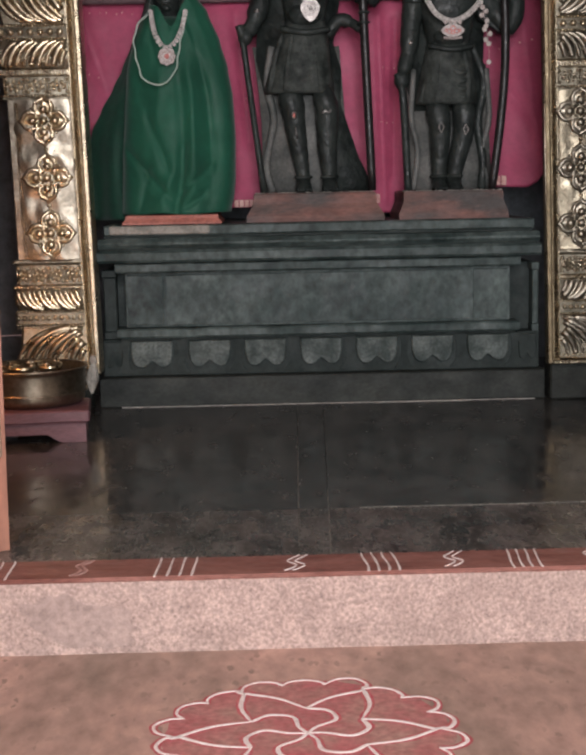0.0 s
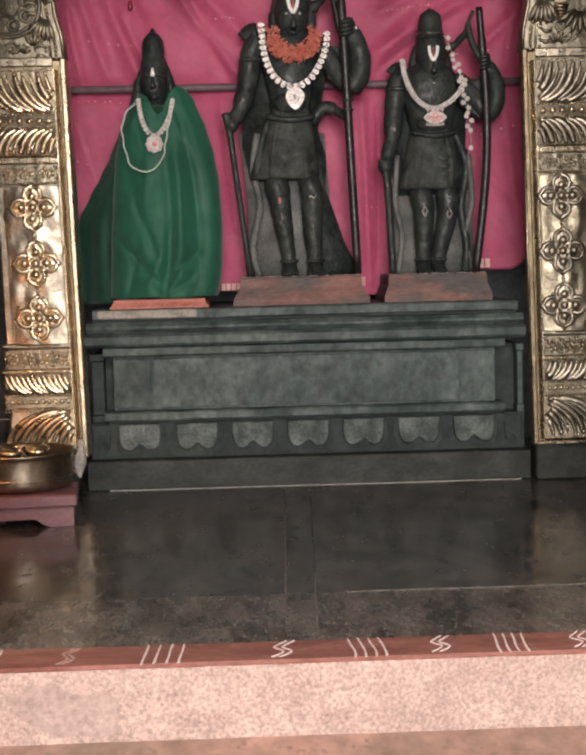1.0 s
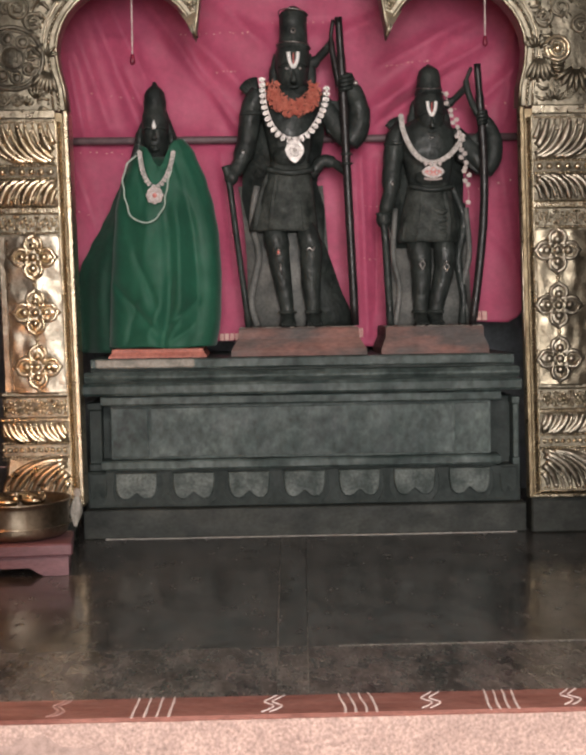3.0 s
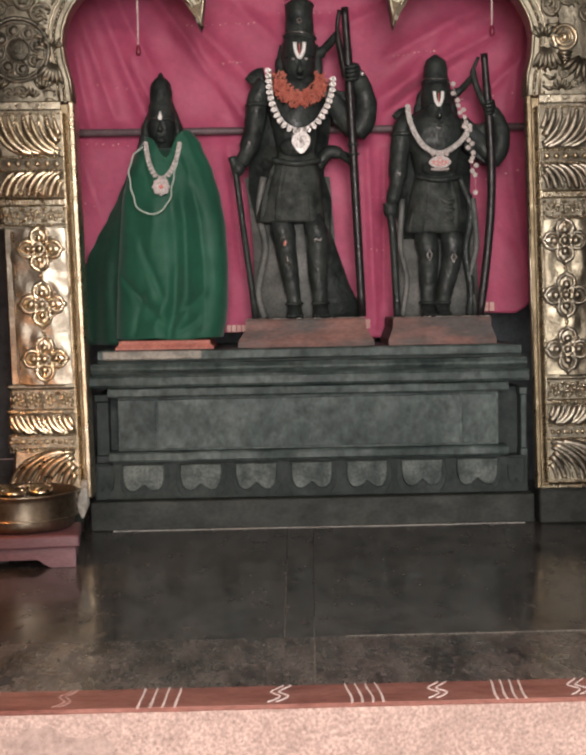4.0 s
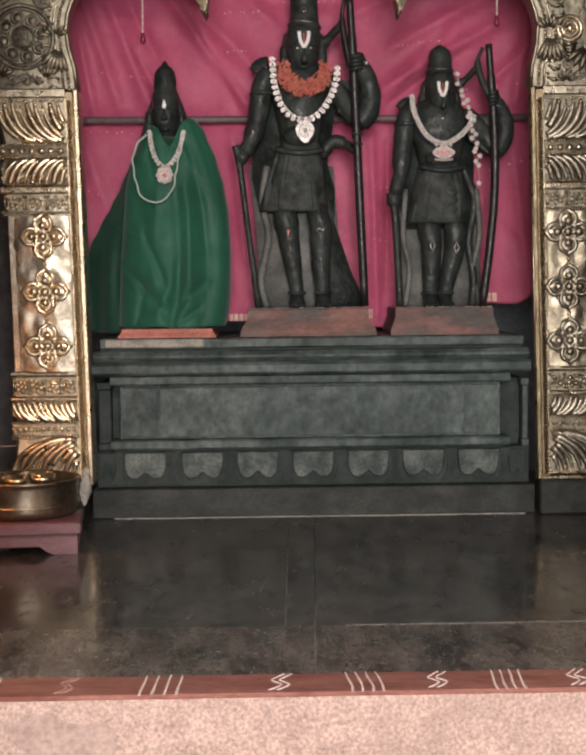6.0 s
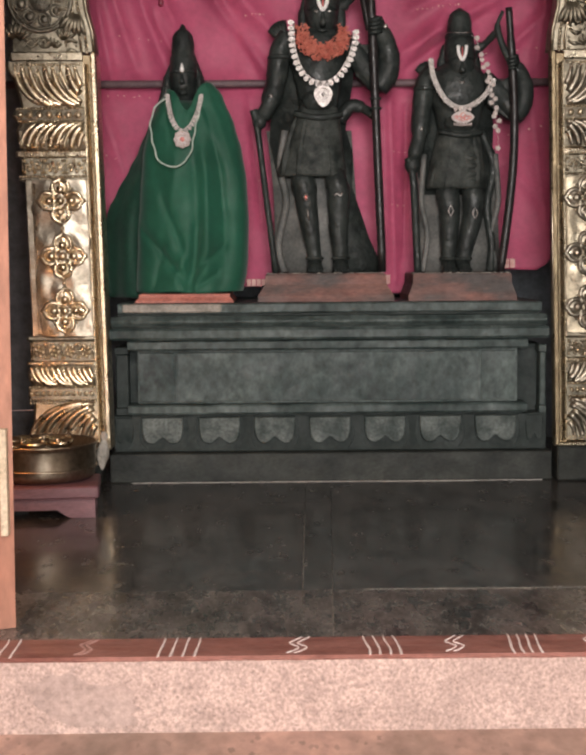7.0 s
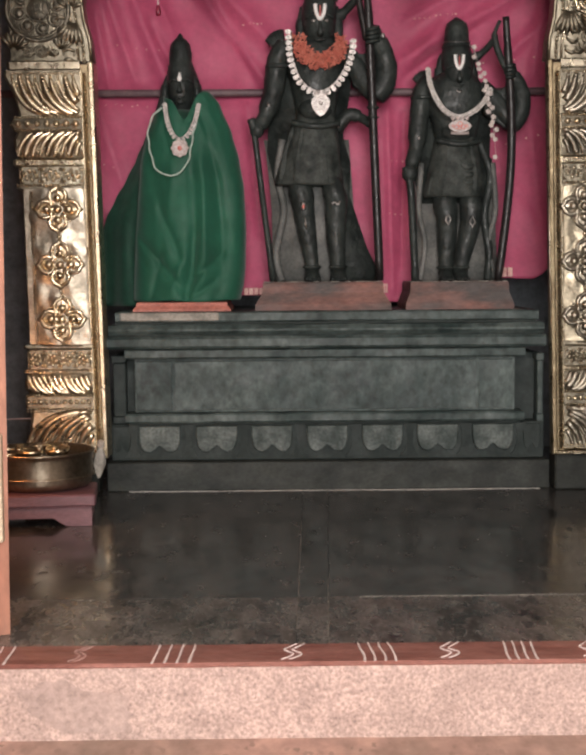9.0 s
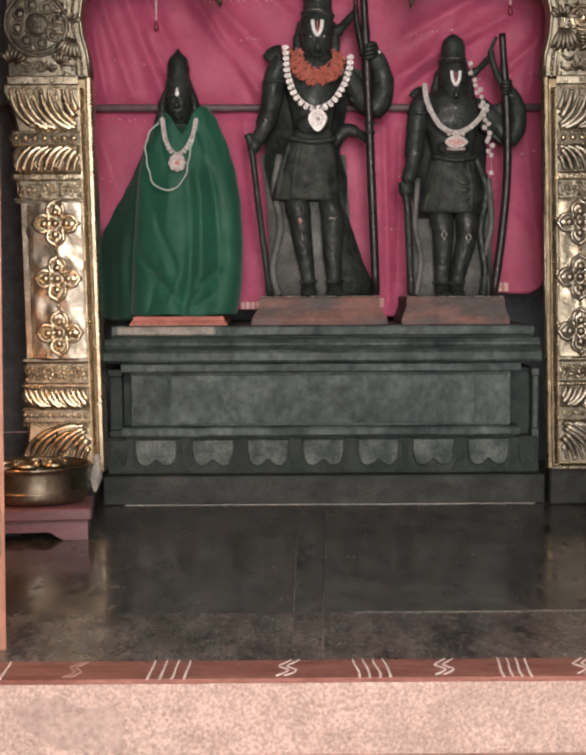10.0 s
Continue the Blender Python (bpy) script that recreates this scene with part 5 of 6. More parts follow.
# folds that fall from the upper corners towards the middle: two ends in x and z, height, width
SWAGS = ((-0.95, 2.16, -0.80, 1.70, 0.012, 0.030), (-0.87, 2.22, -0.64, 1.64, 0.016, 0.034), (-0.64, 2.26, -0.24, 1.69, 0.022, 0.026), (-0.54, 2.20, -0.20, 1.85, 0.018, 0.040), (-0.80, 2.24, -0.64, 1.92, -0.014, 0.030),
         (-0.97, 2.00, -0.91, 1.66, 0.012, 0.020), (-0.44, 2.00, -0.28, 1.70, -0.016, 0.030), (-0.74, 1.96, -0.60, 1.69, -0.012, 0.024), (-0.30, 2.22, -0.12, 2.05, 0.012, 0.030),
         (0.86, 2.07, 0.34, 1.78, 0.020, 0.030), (0.78, 2.17, 0.38, 1.96, 0.018, 0.032), (0.60, 2.03, 0.31, 1.68, 0.014, 0.040), (1.00, 1.98, 0.78, 1.78, 0.014, 0.026), (0.70, 1.95, 0.36, 1.72, -0.014, 0.026),
         (0.50, 2.24, 0.20, 2.10, 0.014, 0.030), (0.98, 2.18, 0.92, 1.72, 0.012, 0.022),
         (-0.97, 1.60, -0.86, 1.25, 0.008, 0.030), (-0.32, 1.60, -0.27, 1.05, 0.010, 0.022), (0.29, 1.58, 0.31, 0.80, 0.012, 0.016), (0.36, 1.55, 0.35, 0.90, -0.010, 0.014), (0.90, 1.58, 0.97, 1.00, 0.008, 0.024),
         (0.80, 1.30, 0.98, 1.10, 0.007, 0.024))


def swag(x, z):
    out = 0.0
    for x0, z0, x1, z1, high, wide in SWAGS:
        dx, dz = x1 - x0, z1 - z0
        q = ((x - x0) * dx + (z - z0) * dz) / (dx * dx + dz * dz)
        k = min(max(q, 0.0), 1.0)
        d = math.hypot(x - x0 - dx * k, z - z0 - dz * k)
        out += high * math.exp(-(d / wide) ** 1.5) * (0.5 + 0.5 * math.sin(math.pi * (0.1 + 0.8 * k)))
    return out


def cloth_y(x, zz):
    """How far back the cloth lies at one place."""
    up = 1.0 if zz > 1.66 else max(0.0, 0.45 - (1.66 - zz) * 0.15)
    y = 0.475 - 1.7 * swag(x, zz) + 0.030 * up * noise.noise((x * 2.2 + zz * 1.1, zz * 1.1, 3)) + 0.003 * noise.noise((x * 9, zz * 9, 2))
    y += 0.008 * math.sin(x * 16 + 1.5 * noise.noise((x * 2, zz, 5)) + zz) * (1 - 0.5 * up)
    y += 0.018 * up * math.exp(-((zz - 2.17 - 0.12 * (x + 0.05) ** 2) / 0.05) ** 2) * math.exp(-(x / 0.42) ** 2)
    y -= 0.020 * math.exp(-((zz - 1.655) / 0.05) ** 2) * -1
    return y


rows = []
for j in range(NZ + 1):
    row = []
    for k in range(NX + 1):
        x = -1.10 + 2.20 * k / NX
        low = piecewise(x, ((-1.1, 0.80), (-0.40, 0.778), (-0.20, 0.776), (0.18, 0.80), (0.24, 0.772), (0.27, 0.745), (0.36, 0.745), (0.40, 0.78), (0.46, 0.82), (0.78, 0.846), (0.93, 0.842), (0.97, 0.862), (1.02, 0.92), (1.1, 0.95)))
        zz = low + (2.95 - low) * (j / NZ)
        y = cloth_y(x, zz)
        row.append(Vector((x, y, zz)))
    rows.append(row)
loft(bm, rows, closed=False)
cl = part("cloth", bm, MAGENTA, backdrop, smooth=True)
solid = cl.modifiers.new("thickness", "SOLIDIFY")
solid.thickness = 0.002
bm = bmesh.new()
rnd = random.Random(12)
for x0, x1, z0, z1, count in ((-0.50, -0.18, 2.105, 2.115, 11), (-0.34, -0.24, 1.945, 1.940, 5), (0.40, 0.60, 1.965, 1.985, 9), (-0.95, -0.74, 1.610, 1.600, 6), (0.78, 0.96, 1.42, 1.47, 4), (0.29, 0.36, 1.36, 1.355, 3),
                              (0.285, 0.36, 1.13, 1.125, 3), (-0.29, -0.25, 1.24, 1.235, 2), (-0.90, -0.60, 1.86, 1.83, 5), (0.62, 0.95, 1.77, 1.80, 5), (-0.97, -0.88, 1.36, 1.33, 2), (-0.10, 0.18, 2.16, 2.165, 8)):
    for k in range(count):
        q = (k + rnd.uniform(0.2, 0.8)) / count
        x, z = x0 + (x1 - x0) * q, z0 + (z1 - z0) * q + rnd.uniform(-0.004, 0.004)
        r = rnd.uniform(0.0022, 0.0042)
        ball(bm, (x, cloth_y(x, z) - 0.002, z), r * rnd.uniform(0.8, 1.6), 0.002, r, 6, 4)
part("sequins", bm, HEM, backdrop, "scattered small pale sequins")["kind"] = "stuff"
for x, w, h, zc in ((-0.298, 0.044, 0.030, 0.795), (0.279, 0.010, 0.040, 0.805), (0.812, 0.026, 0.040, 0.872)):
    bm = bmesh.new()
    for q in range(4 if w > 0.03 else 2):
        m = 4 if w > 0.03 else 2
        xx = x - w + 2 * w * (q + 0.5) / m
        cbox(bm, xx - w / m * 0.82, xx + w / m * 0.82, 0.452, 0.456, zc - h / 2, zc + h / 2, 0.001)
    part("hem_print", bm, HEM, backdrop, "pale pink printed hem")

rod = thing("hanging_rod", (0, 0.44, 1.652), "dull dark rod across the magenta cloth", "rod")
bm = bmesh.new()
tube(bm, [(-1.59, 0.448, 1.652), (-0.5, 0.446, 1.651), (0.5, 0.446, 1.651), (1.59, 0.448, 1.654)], 0.0165, 10)
part("pipe", bm, IRON, rod, smooth=True)
cloth_rail = thing("cloth_rail", (0, 0.48, 2.96), "thin rail from which the magenta cloth hangs", "rail")
bm = bmesh.new()
tube(bm, [(-1.6, 0.478, 2.955), (0, 0.478, 2.955), (1.6, 0.478, 2.955)], 0.014, 8)
part("pipe", bm, IRON, cloth_rail, smooth=True)


# ---- brass arch frame: two posts and a cusped arch, leaning a little ----
arch_frame = thing("brass_arch_frame", (0, 0, 0), "embossed brass arch frame with floral posts round the altar", "arch frame")
LEAN = 0.0215


def arch_part(name, bm, material, label="", smooth=False, parent=None):
    for v in bm.verts:
        v.co.x -= LEAN * v.co.z
    return part(name, bm, material, parent or arch_frame, label, smooth)


def sweep_ridge(bm, X, start, reach, z0, z1, yf, r, flip, u_min):
    """One ridge of an embossed acanthus band: it falls from the edge of the band and sweeps towards the inner side, where it may run out."""
    pts, rad = [], []
    for q in range(13):
        th = 0.5 * math.pi * q / 12
        u = start - reach * (1 - math.cos(th)) ** 0.85
        z = (z1 - z0) * math.sin(th) ** 0.92
        if u < u_min:
            break
        pts.append((X(u), yf - 0.006 * math.sin(math.pi * (0.15 + 0.7 * q / 12)), z0 + z if flip else z1 - z))
        rad.append(r * (0.45 + 0.65 * math.sin(math.pi * (0.16 + 0.70 * q / 12))))
    if len(pts) > 2:
        tube(bm, pts, rad, 8, 0.8)
    tip = pts[0]
    ball(bm, (tip[0], yf - 0.005, tip[2] + (0.5 if flip else -0.5) * r), r * 0.75, r * 0.7, r * 0.75, 8, 5)


def curl(bm, x, y, z, r, turn):
    tube(bm, [(x + r * (1 - t / 8) * math.cos(t + turn), y, z + r * (1 - t / 8) * math.sin(t + turn)) for t in [i * 0.7 for i in range(9)]], r * 0.36, 7)


def bead_line(bm, X, u0, u1, z, yf, r, step):
    m = max(2, int((u1 - u0) / step))
    for k in range(m):
        ball(bm, (X(u0 + (u1 - u0) * (k + 0.5) / m), yf, z), r, r * 0.8, r, 6, 4)


def rosettes(bm, X, u0, u1, z0, z1, yf, count):
    """Small framed panels, each with a flower of lumps, corner lumps and stems."""
    w, h = (u1 - u0) / count, z1 - z0
    for k in range(count):
        u, z = u0 + w * (k + 0.5), (z0 + z1) / 2
        ball(bm, (X(u), yf - 0.003, z), h * 0.13, h * 0.13, h * 0.13, 8, 5)
        for q in range(6):
            a = q * math.pi / 3 + 0.3
            ball(bm, (X(u + w * 0.26 * math.cos(a)), yf - 0.001, z + h * 0.28 * math.sin(a)), h * 0.13, h * 0.10, h * 0.15, 7, 4)
        for du in (-0.40, 0.40):
            for dz in (-0.36, 0.36):
                ball(bm, (X(u + du * w), yf, z + dz * h), h * 0.10, h * 0.09, h * 0.11, 6, 4)
            tube(bm, [(X(u + du * w), yf - 0.002, z - 0.18 * h), (X(u + du * w * 0.8), yf - 0.003, z), (X(u + du * w), yf - 0.002, z + 0.18 * h)], [0.002, 0.004, 0.002], 6)
        for e in (-0.5, 0.5):
            tube(bm, [(X(u + w * e), yf - 0.001, z0 + 0.002), (X(u + w * e), yf - 0.001, z1 - 0.002)], 0.003, 5)


def band_body(bm, X, u0, profile, y_back=-0.03):
    """A band that wraps the post; profile rows of (z, outer u, front y)."""
    loft(bm, [[Vector((X(u0), y, z)), Vector((X(u1 - 0.012), y, z)), Vector((X(u1 - 0.004), y + 0.004, z)), Vector((X(u1), y + 0.014, z)), Vector((X(u1), y_back, z)), Vector((X(u0), y_back, z))] for z, u1, y in profile])


def flower_mesh():
    bm = bmesh.new()
    ball(bm, (0, -0.010, 0), 0.0175, 0.016, 0.0175, 12, 7)
    for k in range(4):
        a = k * math.pi / 2
        c, s = math.cos(a), math.sin(a)

        def P(d, e, y):
            return (d * c - e * s, y, d * s + e * c)
        ball(bm, P(0.043, 0, -0.010), 0.0170, 0.015, 0.0170, 12, 7)
        loop = [P(0.022, 0.010, -0.004), P(0.034, 0.027, -0.006), P(0.052, 0.032, -0.008), P(0.071, 0.024, -0.008), P(0.082, 0.005, -0.005), P(0.091, 0.0, -0.003), P(0.082, -0.004, -0.005),
                P(0.071, -0.024, -0.008), P(0.052, -0.032, -0.008), P(0.034, -0.027, -0.006), P(0.022, -0.010, -0.004)]
        tube(bm, smooth_line(loop, 3), 0.0088, 7)
        rows = []
        for d, w in ((0.020, 0.006), (0.034, 0.019), (0.050, 0.024), (0.066, 0.018), (0.080, 0.004)):
            rows.append([Vector(P(d, w * q, -0.006 * (1 - abs(q)) - 0.001)) for q in (-1, -0.5, 0, 0.5, 1)])
        loft(bm, rows, closed=False)
        b = a + math.pi / 4
        tube(bm, [(0.020 * math.cos(b), -0.003, 0.020 * math.sin(b)), (0.040 * math.cos(b), -0.006, 0.040 * math.sin(b)), (0.058 * math.cos(b), -0.002, 0.058 * math.sin(b))], [0.006, 0.011, 0.002], 7)
        ball(bm, (0.066 * math.cos(b) * 0.98, -0.002, 0.066 * math.sin(b)), 0.005, 0.005, 0.005, 6, 4)
    return bm


FLOWERS = {}


def post(s, xi, flower_u):
    """A post of the frame; s is -1 for the one whose outer side lies towards -x."""
    yf, yb = -0.14, -0.03

    def X(u):
        return xi + s * u

    def bx(bm, u0, u1, y0, y1, z0, z1, c=0.004):
        a, b = sorted((X(u0), X(u1)))
        cbox(bm, a, b, y0, y1, z0, z1, c)
    bm = bmesh.new()
    rows = []
    for k in range(61):
        z = 0.595 + 0.625 * k / 60
        row = []
        for q in range(23):
            u = 0.05 + 0.238 * q / 22
            row.append(Vector((X(u), yf - 0.012 * math.sin(math.pi * q / 22) ** 0.7 + 0.0065 * noise.noise((u * 22, z * 15, s)) + 0.0035 * noise.noise((u * 9, z * 6, s + 4)), z)))
        row += [Vector((X(0.290), yf + 0.012, z)), Vector((X(0.290), yb, z)), Vector((X(0.05), yb, z))]
        rows.append(row)
    loft(bm, rows)
    # The +x post takes darker brasses throughout: its weaker light is in the colour.
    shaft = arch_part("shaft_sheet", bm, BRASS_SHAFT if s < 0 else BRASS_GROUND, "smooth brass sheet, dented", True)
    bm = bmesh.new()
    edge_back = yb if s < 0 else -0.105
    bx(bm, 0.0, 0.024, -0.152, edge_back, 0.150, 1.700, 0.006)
    arch_part("edge_trim", bm, BRASS_BRIGHT if s < 0 else BRASS_DARK, "plain bright brass edge" if s < 0 else "plain brass edge, weaker light put into its colour")
    if s > 0:
        bm = bmesh.new()
        tube(bm, [(X(0.001), -0.150, 0.152), (X(0.001), -0.150, 1.698)], 0.0035, 6)
        arch_part("edge_lip", bm, BRASS, "thin lighter brass lip", True)
    bm = bmesh.new()
    bx(bm, 0.024, 0.054, -0.136, edge_back, 0.150, 1.690, 0.002)
    arch_part("rope_ground", bm, BRASS_DARK, "dark brass groove")
    bm = bmesh.new()
    z = 0.178
    while z < 1.655:
        tube(bm, [(X(0.031), -0.138, z - 0.004), (X(0.039), -0.144, z), (X(0.047), -0.138, z + 0.004)], [0.0035, 0.0070, 0.0035], 6)
        z += 0.0128
    tube(bm, [(X(0.052), -0.140, 0.172), (X(0.052), -0.140, 1.66)], 0.0036, 6)
    arch_part("rope_trim", bm, BRASS_BRIGHT if s < 0 else BRASS)["kind"] = "stuff"
    bm = bmesh.new()
    bx(bm, 0.0, 0.300, -0.150, edge_back, 0.150, 0.166, 0.004)
    bx(bm, 0.046, 0.300, -0.146, yb, 0.172, 0.182, 0.003)
    arch_part("foot_rim", bm, BRASS_BRIGHT)
    grounds = {}
    for nm, prof in (("abacus", ((1.664, 0.318, -0.150), (1.670, 0.334, -0.160), (1.696, 0.336, -0.162), (1.702, 0.322, -0.152))),
                     ("upper_leaf_ground", ((1.492, 0.300, -0.142), (1.52, 0.304, -0.146), (1.58, 0.318, -0.152), (1.62, 0.338, -0.158), (1.645, 0.350, -0.160), (1.664, 0.348, -0.158))),
                     ("bead_ground", ((1.430, 0.306, -0.144), (1.440, 0.322, -0.150), (1.460, 0.336, -0.156), (1.482, 0.322, -0.150), (1.492, 0.304, -0.144))),
                     ("mid_leaf_ground", ((1.330, 0.306, -0.146), (1.36, 0.318, -0.154), (1.40, 0.322, -0.156), (1.430, 0.308, -0.146))),
                     ("collar", ((1.296, 0.312, -0.146), (1.302, 0.328, -0.154), (1.322, 0.328, -0.154), (1.330, 0.310, -0.146))),
                     ("rosette_ground", ((1.212, 0.322, -0.150), (1.222, 0.318, -0.148), (1.230, 0.306, -0.144), (1.296, 0.308, -0.144))),
                     ("low_rosette_ground", ((0.505, 0.306, -0.144), (0.580, 0.306, -0.144), (0.590, 0.322, -0.150), (0.600, 0.318, -0.148))),
                     ("low_collar", ((0.484, 0.308, -0.146), (0.490, 0.324, -0.154), (0.500, 0.324, -0.154), (0.506, 0.308, -0.146))),
                     ("low_leaf_ground", ((0.408, 0.306, -0.146), (0.43, 0.318, -0.154), (0.46, 0.320, -0.156), (0.485, 0.306, -0.146))),
                     ("low_bead_ground", ((0.344, 0.306, -0.144), (0.352, 0.322, -0.152), (0.396, 0.322, -0.152), (0.408, 0.306, -0.144))),
                     ("foot_leaf_ground", ((0.182, 0.322, -0.156), (0.24, 0.312, -0.152), (0.30, 0.304, -0.148), (0.344, 0.302, -0.146)))):
        bm = bmesh.new()
        band_body(bm, X, 0.052, prof)
        # Grounds get darker brass, painted-in shade that lifts the raised ornament.
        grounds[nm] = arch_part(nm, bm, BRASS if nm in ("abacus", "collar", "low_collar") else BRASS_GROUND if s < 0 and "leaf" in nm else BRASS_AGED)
    for nm, z0, z1, leaves, y, reach, flip, outer in (("upper_leaf_ground", 1.500, 1.644, 3, -0.152, 0.120, False, 0.326), ("mid_leaf_ground", 1.336, 1.426, 3, -0.154, 0.075, True, 0.312),
                                                     ("low_leaf_ground", 0.412, 0.482, 4, -0.154, 0.062, False, 0.310), ("foot_leaf_ground", 0.192, 0.336, 3, -0.151, 0.190, True, 0.330)):
        wide = (outer - 0.062) / leaves
        for k in range(leaves):
            bm = bmesh.new()
            for i in range(3):
                u = 0.066 + wide * (k + (i + 0.5) / 3)
                sweep_ridge(bm, X, u, reach, z0, z1, y, min(0.0135, wide * 0.20) * (0.85, 1.15, 0.65)[i], flip, 0.058)
            u = 0.066 + wide * (k + 0.92)
            zc = z0 + (z1 - z0) * (0.80 if not flip else 0.20)
            curl(bm, X(min(u, 0.300)), y - 0.006, zc, wide * 0.13, 1.0 if flip else 4.0)
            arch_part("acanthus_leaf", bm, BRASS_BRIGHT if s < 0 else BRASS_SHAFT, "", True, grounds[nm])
    for z, y, r, gap in ((1.436, -0.150, 0.005, 0.0115), (1.486, -0.150, 0.005, 0.0115), (1.652, -0.162, 0.005, 0.0115), (1.306, -0.154, 0.0048, 0.0115),
                         (1.319, -0.154, 0.0048, 0.0115), (1.225, -0.154, 0.0048, 0.0115), (0.495, -0.155, 0.005, 0.0118), (0.402, -0.150, 0.005, 0.0118), (0.350, -0.152, 0.005, 0.0118),
                         (0.338, -0.150, 0.005, 0.0118), (0.188, -0.156, 0.005, 0.0118)):
        bm = bmesh.new()
        bead_line(bm, X, 0.056, 0.318, z, y, r, gap)
        arch_part("bead_strip", bm, BRASS_BRIGHT, "", True)["kind"] = "stuff"
    for nm, z, y, r, count in (("bead_ground", 1.461, -0.156, 0.0125, 7), ("low_bead_ground", 0.376, -0.154, 0.0095, 11)):
        source = None
        for k in range(count):
            place = (X(0.058 + 0.262 * (k + 0.5) / count) - LEAN * z, y, z)
            if source is None:
                bm = bmesh.new()
                ball(bm, (0, 0, 0), r, r * 0.8, r, 10, 6)
                source = part("bead", bm, BRASS_BRIGHT, grounds[nm], "", True)
                source.location = place
            else:
                again("bead", source, place, grounds[nm])
    for nm, count, z0, z1 in (("rosette_ground", 3, 1.232, 1.294), ("low_rosette_ground", 4, 0.510, 0.578)):
        w = 0.244 / count
        for k in range(count):
            bm = bmesh.new()
            rosettes(bm, X, 0.058 + w * k, 0.058 + w * (k + 1), z0, z1, -0.147, 1)
            arch_part("rosette", bm, BRASS_BRIGHT if s < 0 else BRASS, "", True, grounds[nm])
    bm = bmesh.new()
    bx(bm, 0.268, 0.296, -0.146, yb, 0.600, 1.214, 0.004)
    arch_part("outer_trim", bm, BRASS_SHAFT if s < 0 else BRASS_GROUND)
    bm = bmesh.new()
    z = 0.612
    while z < 1.205:
        ball(bm, (X(0.261), -0.1455, z), 0.0042, 0.004, 0.0050, 6, 4)
        z += 0.0108
    arch_part("rope_trim", bm, BRASS)["kind"] = "stuff"
    for z in (1.131, 0.916, 0.703):
        x = X(flower_u) - LEAN * z
        if s not in FLOWERS:
            FLOWERS[s] = part("flower", flower_mesh(), BRASS_BRIGHT if s < 0 else BRASS_SHAFT, shaft, "raised four-petalled brass flower", True)
            FLOWERS[s].location = (x, -0.150, z)
        else:
            again("flower", FLOWERS[s], (x, -0.150, z), shaft)
    for z in (1.024, 0.810, 0.622, 1.205):
        bm = bmesh.new()
        ball(bm, (X(flower_u), -0.153, z), 0.009, 0.008, 0.009, 8, 5)
        tube(bm, [(X(flower_u), -0.152, z - 0.022), (X(flower_u), -0.154, z - 0.012), (X(flower_u), -0.152, z - 0.006)], [0.002, 0.006, 0.003], 6)
        tube(bm, [(X(flower_u), -0.152, z + 0.022), (X(flower_u), -0.154, z + 0.012), (X(flower_u), -0.152, z + 0.006)], [0.002, 0.006, 0.003], 6)
        arch_part("link_bead", bm, BRASS_BRIGHT, "", True, shaft)


post(-1, -0.864, 0.160)
post(1, 0.895, 0.138)

# cusped arch above the posts
MID = 0.0155


def lobe_edge():
    """The inner edge from one post over three lobes to the other, in the frame's own x and z."""
    half = [(0.880, 1.702), (0.886, 1.78), (0.906, 1.86), (0.913, 1.93)]
    for k in range(1, 17):
        a = radians(4 + (168 - 4) * k / 16)
        half.append((0.642 + 0.272 * math.cos(a), 1.915 + 0.268 * math.sin(a)))
    half += [(0.372, 1.985), (0.362, 2.05), (0.352, 2.12), (0.338, 2.19)]
    for k in range(1, 9):
        a = radians(90 * k / 8)
        half.append((0.338 * math.cos(a), 2.19 + 0.34 * math.sin(a)))
    return half


half = lobe_edge()
edge = [(MID - x, z) for x, z in half] + [(MID + x, z) for x, z in half[::-1][1:]]


def outer_of(x, z):
    """Where the plate ends, straight out from the middle of the arch."""
    dx, dz = x - MID, z - 1.15
    k = 1.20 / max(1e-6, abs(dx))
    k2 = 1.75 / max(1e-6, math.hypot(dx, dz))
    k = max(1.02, min(k, k2))
    return MID + dx * k, 1.15 + dz * k


bm = bmesh.new()
rows = []
line = [(edge[0], (MID - 1.20, 1.702))] + [(p, outer_of(*p)) for p in edge[1:-1]] + [(edge[-1], (MID + 1.20, 1.702))]
for (x, z), (ox, oz) in line:
    rows.append([Vector((x, -0.135, z)), Vector((x + (ox - x) * 0.3, -0.142, z + (oz - z) * 0.3)), Vector((x + (ox - x) * 0.7, -0.142, z + (oz - z) * 0.7)), Vector((ox, -0.135, oz)), Vector((ox, -0.05, oz)), Vector((x, -0.05, z))])
loft(bm, rows)
arch_part("arch_plate", bm, BRASS_AGED, "cusped brass arch sheet")


def offset_edge(d):
    pts = []
    for i, (x, z) in enumerate(edge):
        a, b = edge[max(i - 1, 0)], edge[min(i + 1, len(edge) - 1)]
        t = Vector((b[0] - a[0], b[1] - a[1])).normalized()
        p = (x - t.y * d, z + t.x * d)
        if min(math.hypot(p[0] - q[0], p[1] - q[1]) for q in edge) > 0.88 * d:
            pts.append(p)
    return pts


bm = bmesh.new()
tube(bm, [(x, -0.139, z) for x, z in offset_edge(0.006)], 0.008, 7)
arch_part("arch_lip", bm, BRASS_GROUND, "plain rubbed lip", True)
bm = bmesh.new()
tube(bm, [(x, -0.141, z) for x, z in offset_edge(0.056)], 0.0055, 6)
arch_part("arch_rib", bm, BRASS, "", True)
bm = bmesh.new()
ln = along([(x, -0.143, z) for x, z in offset_edge(0.035)], 230)
for p, d in ln:
    ball(bm, p, 0.0078, 0.007, 0.0078, 6, 4)
arch_part("bead_border", bm, BRASS, "", True)["kind"] = "stuff"
bm = bmesh.new()
rnd = random.Random(9)
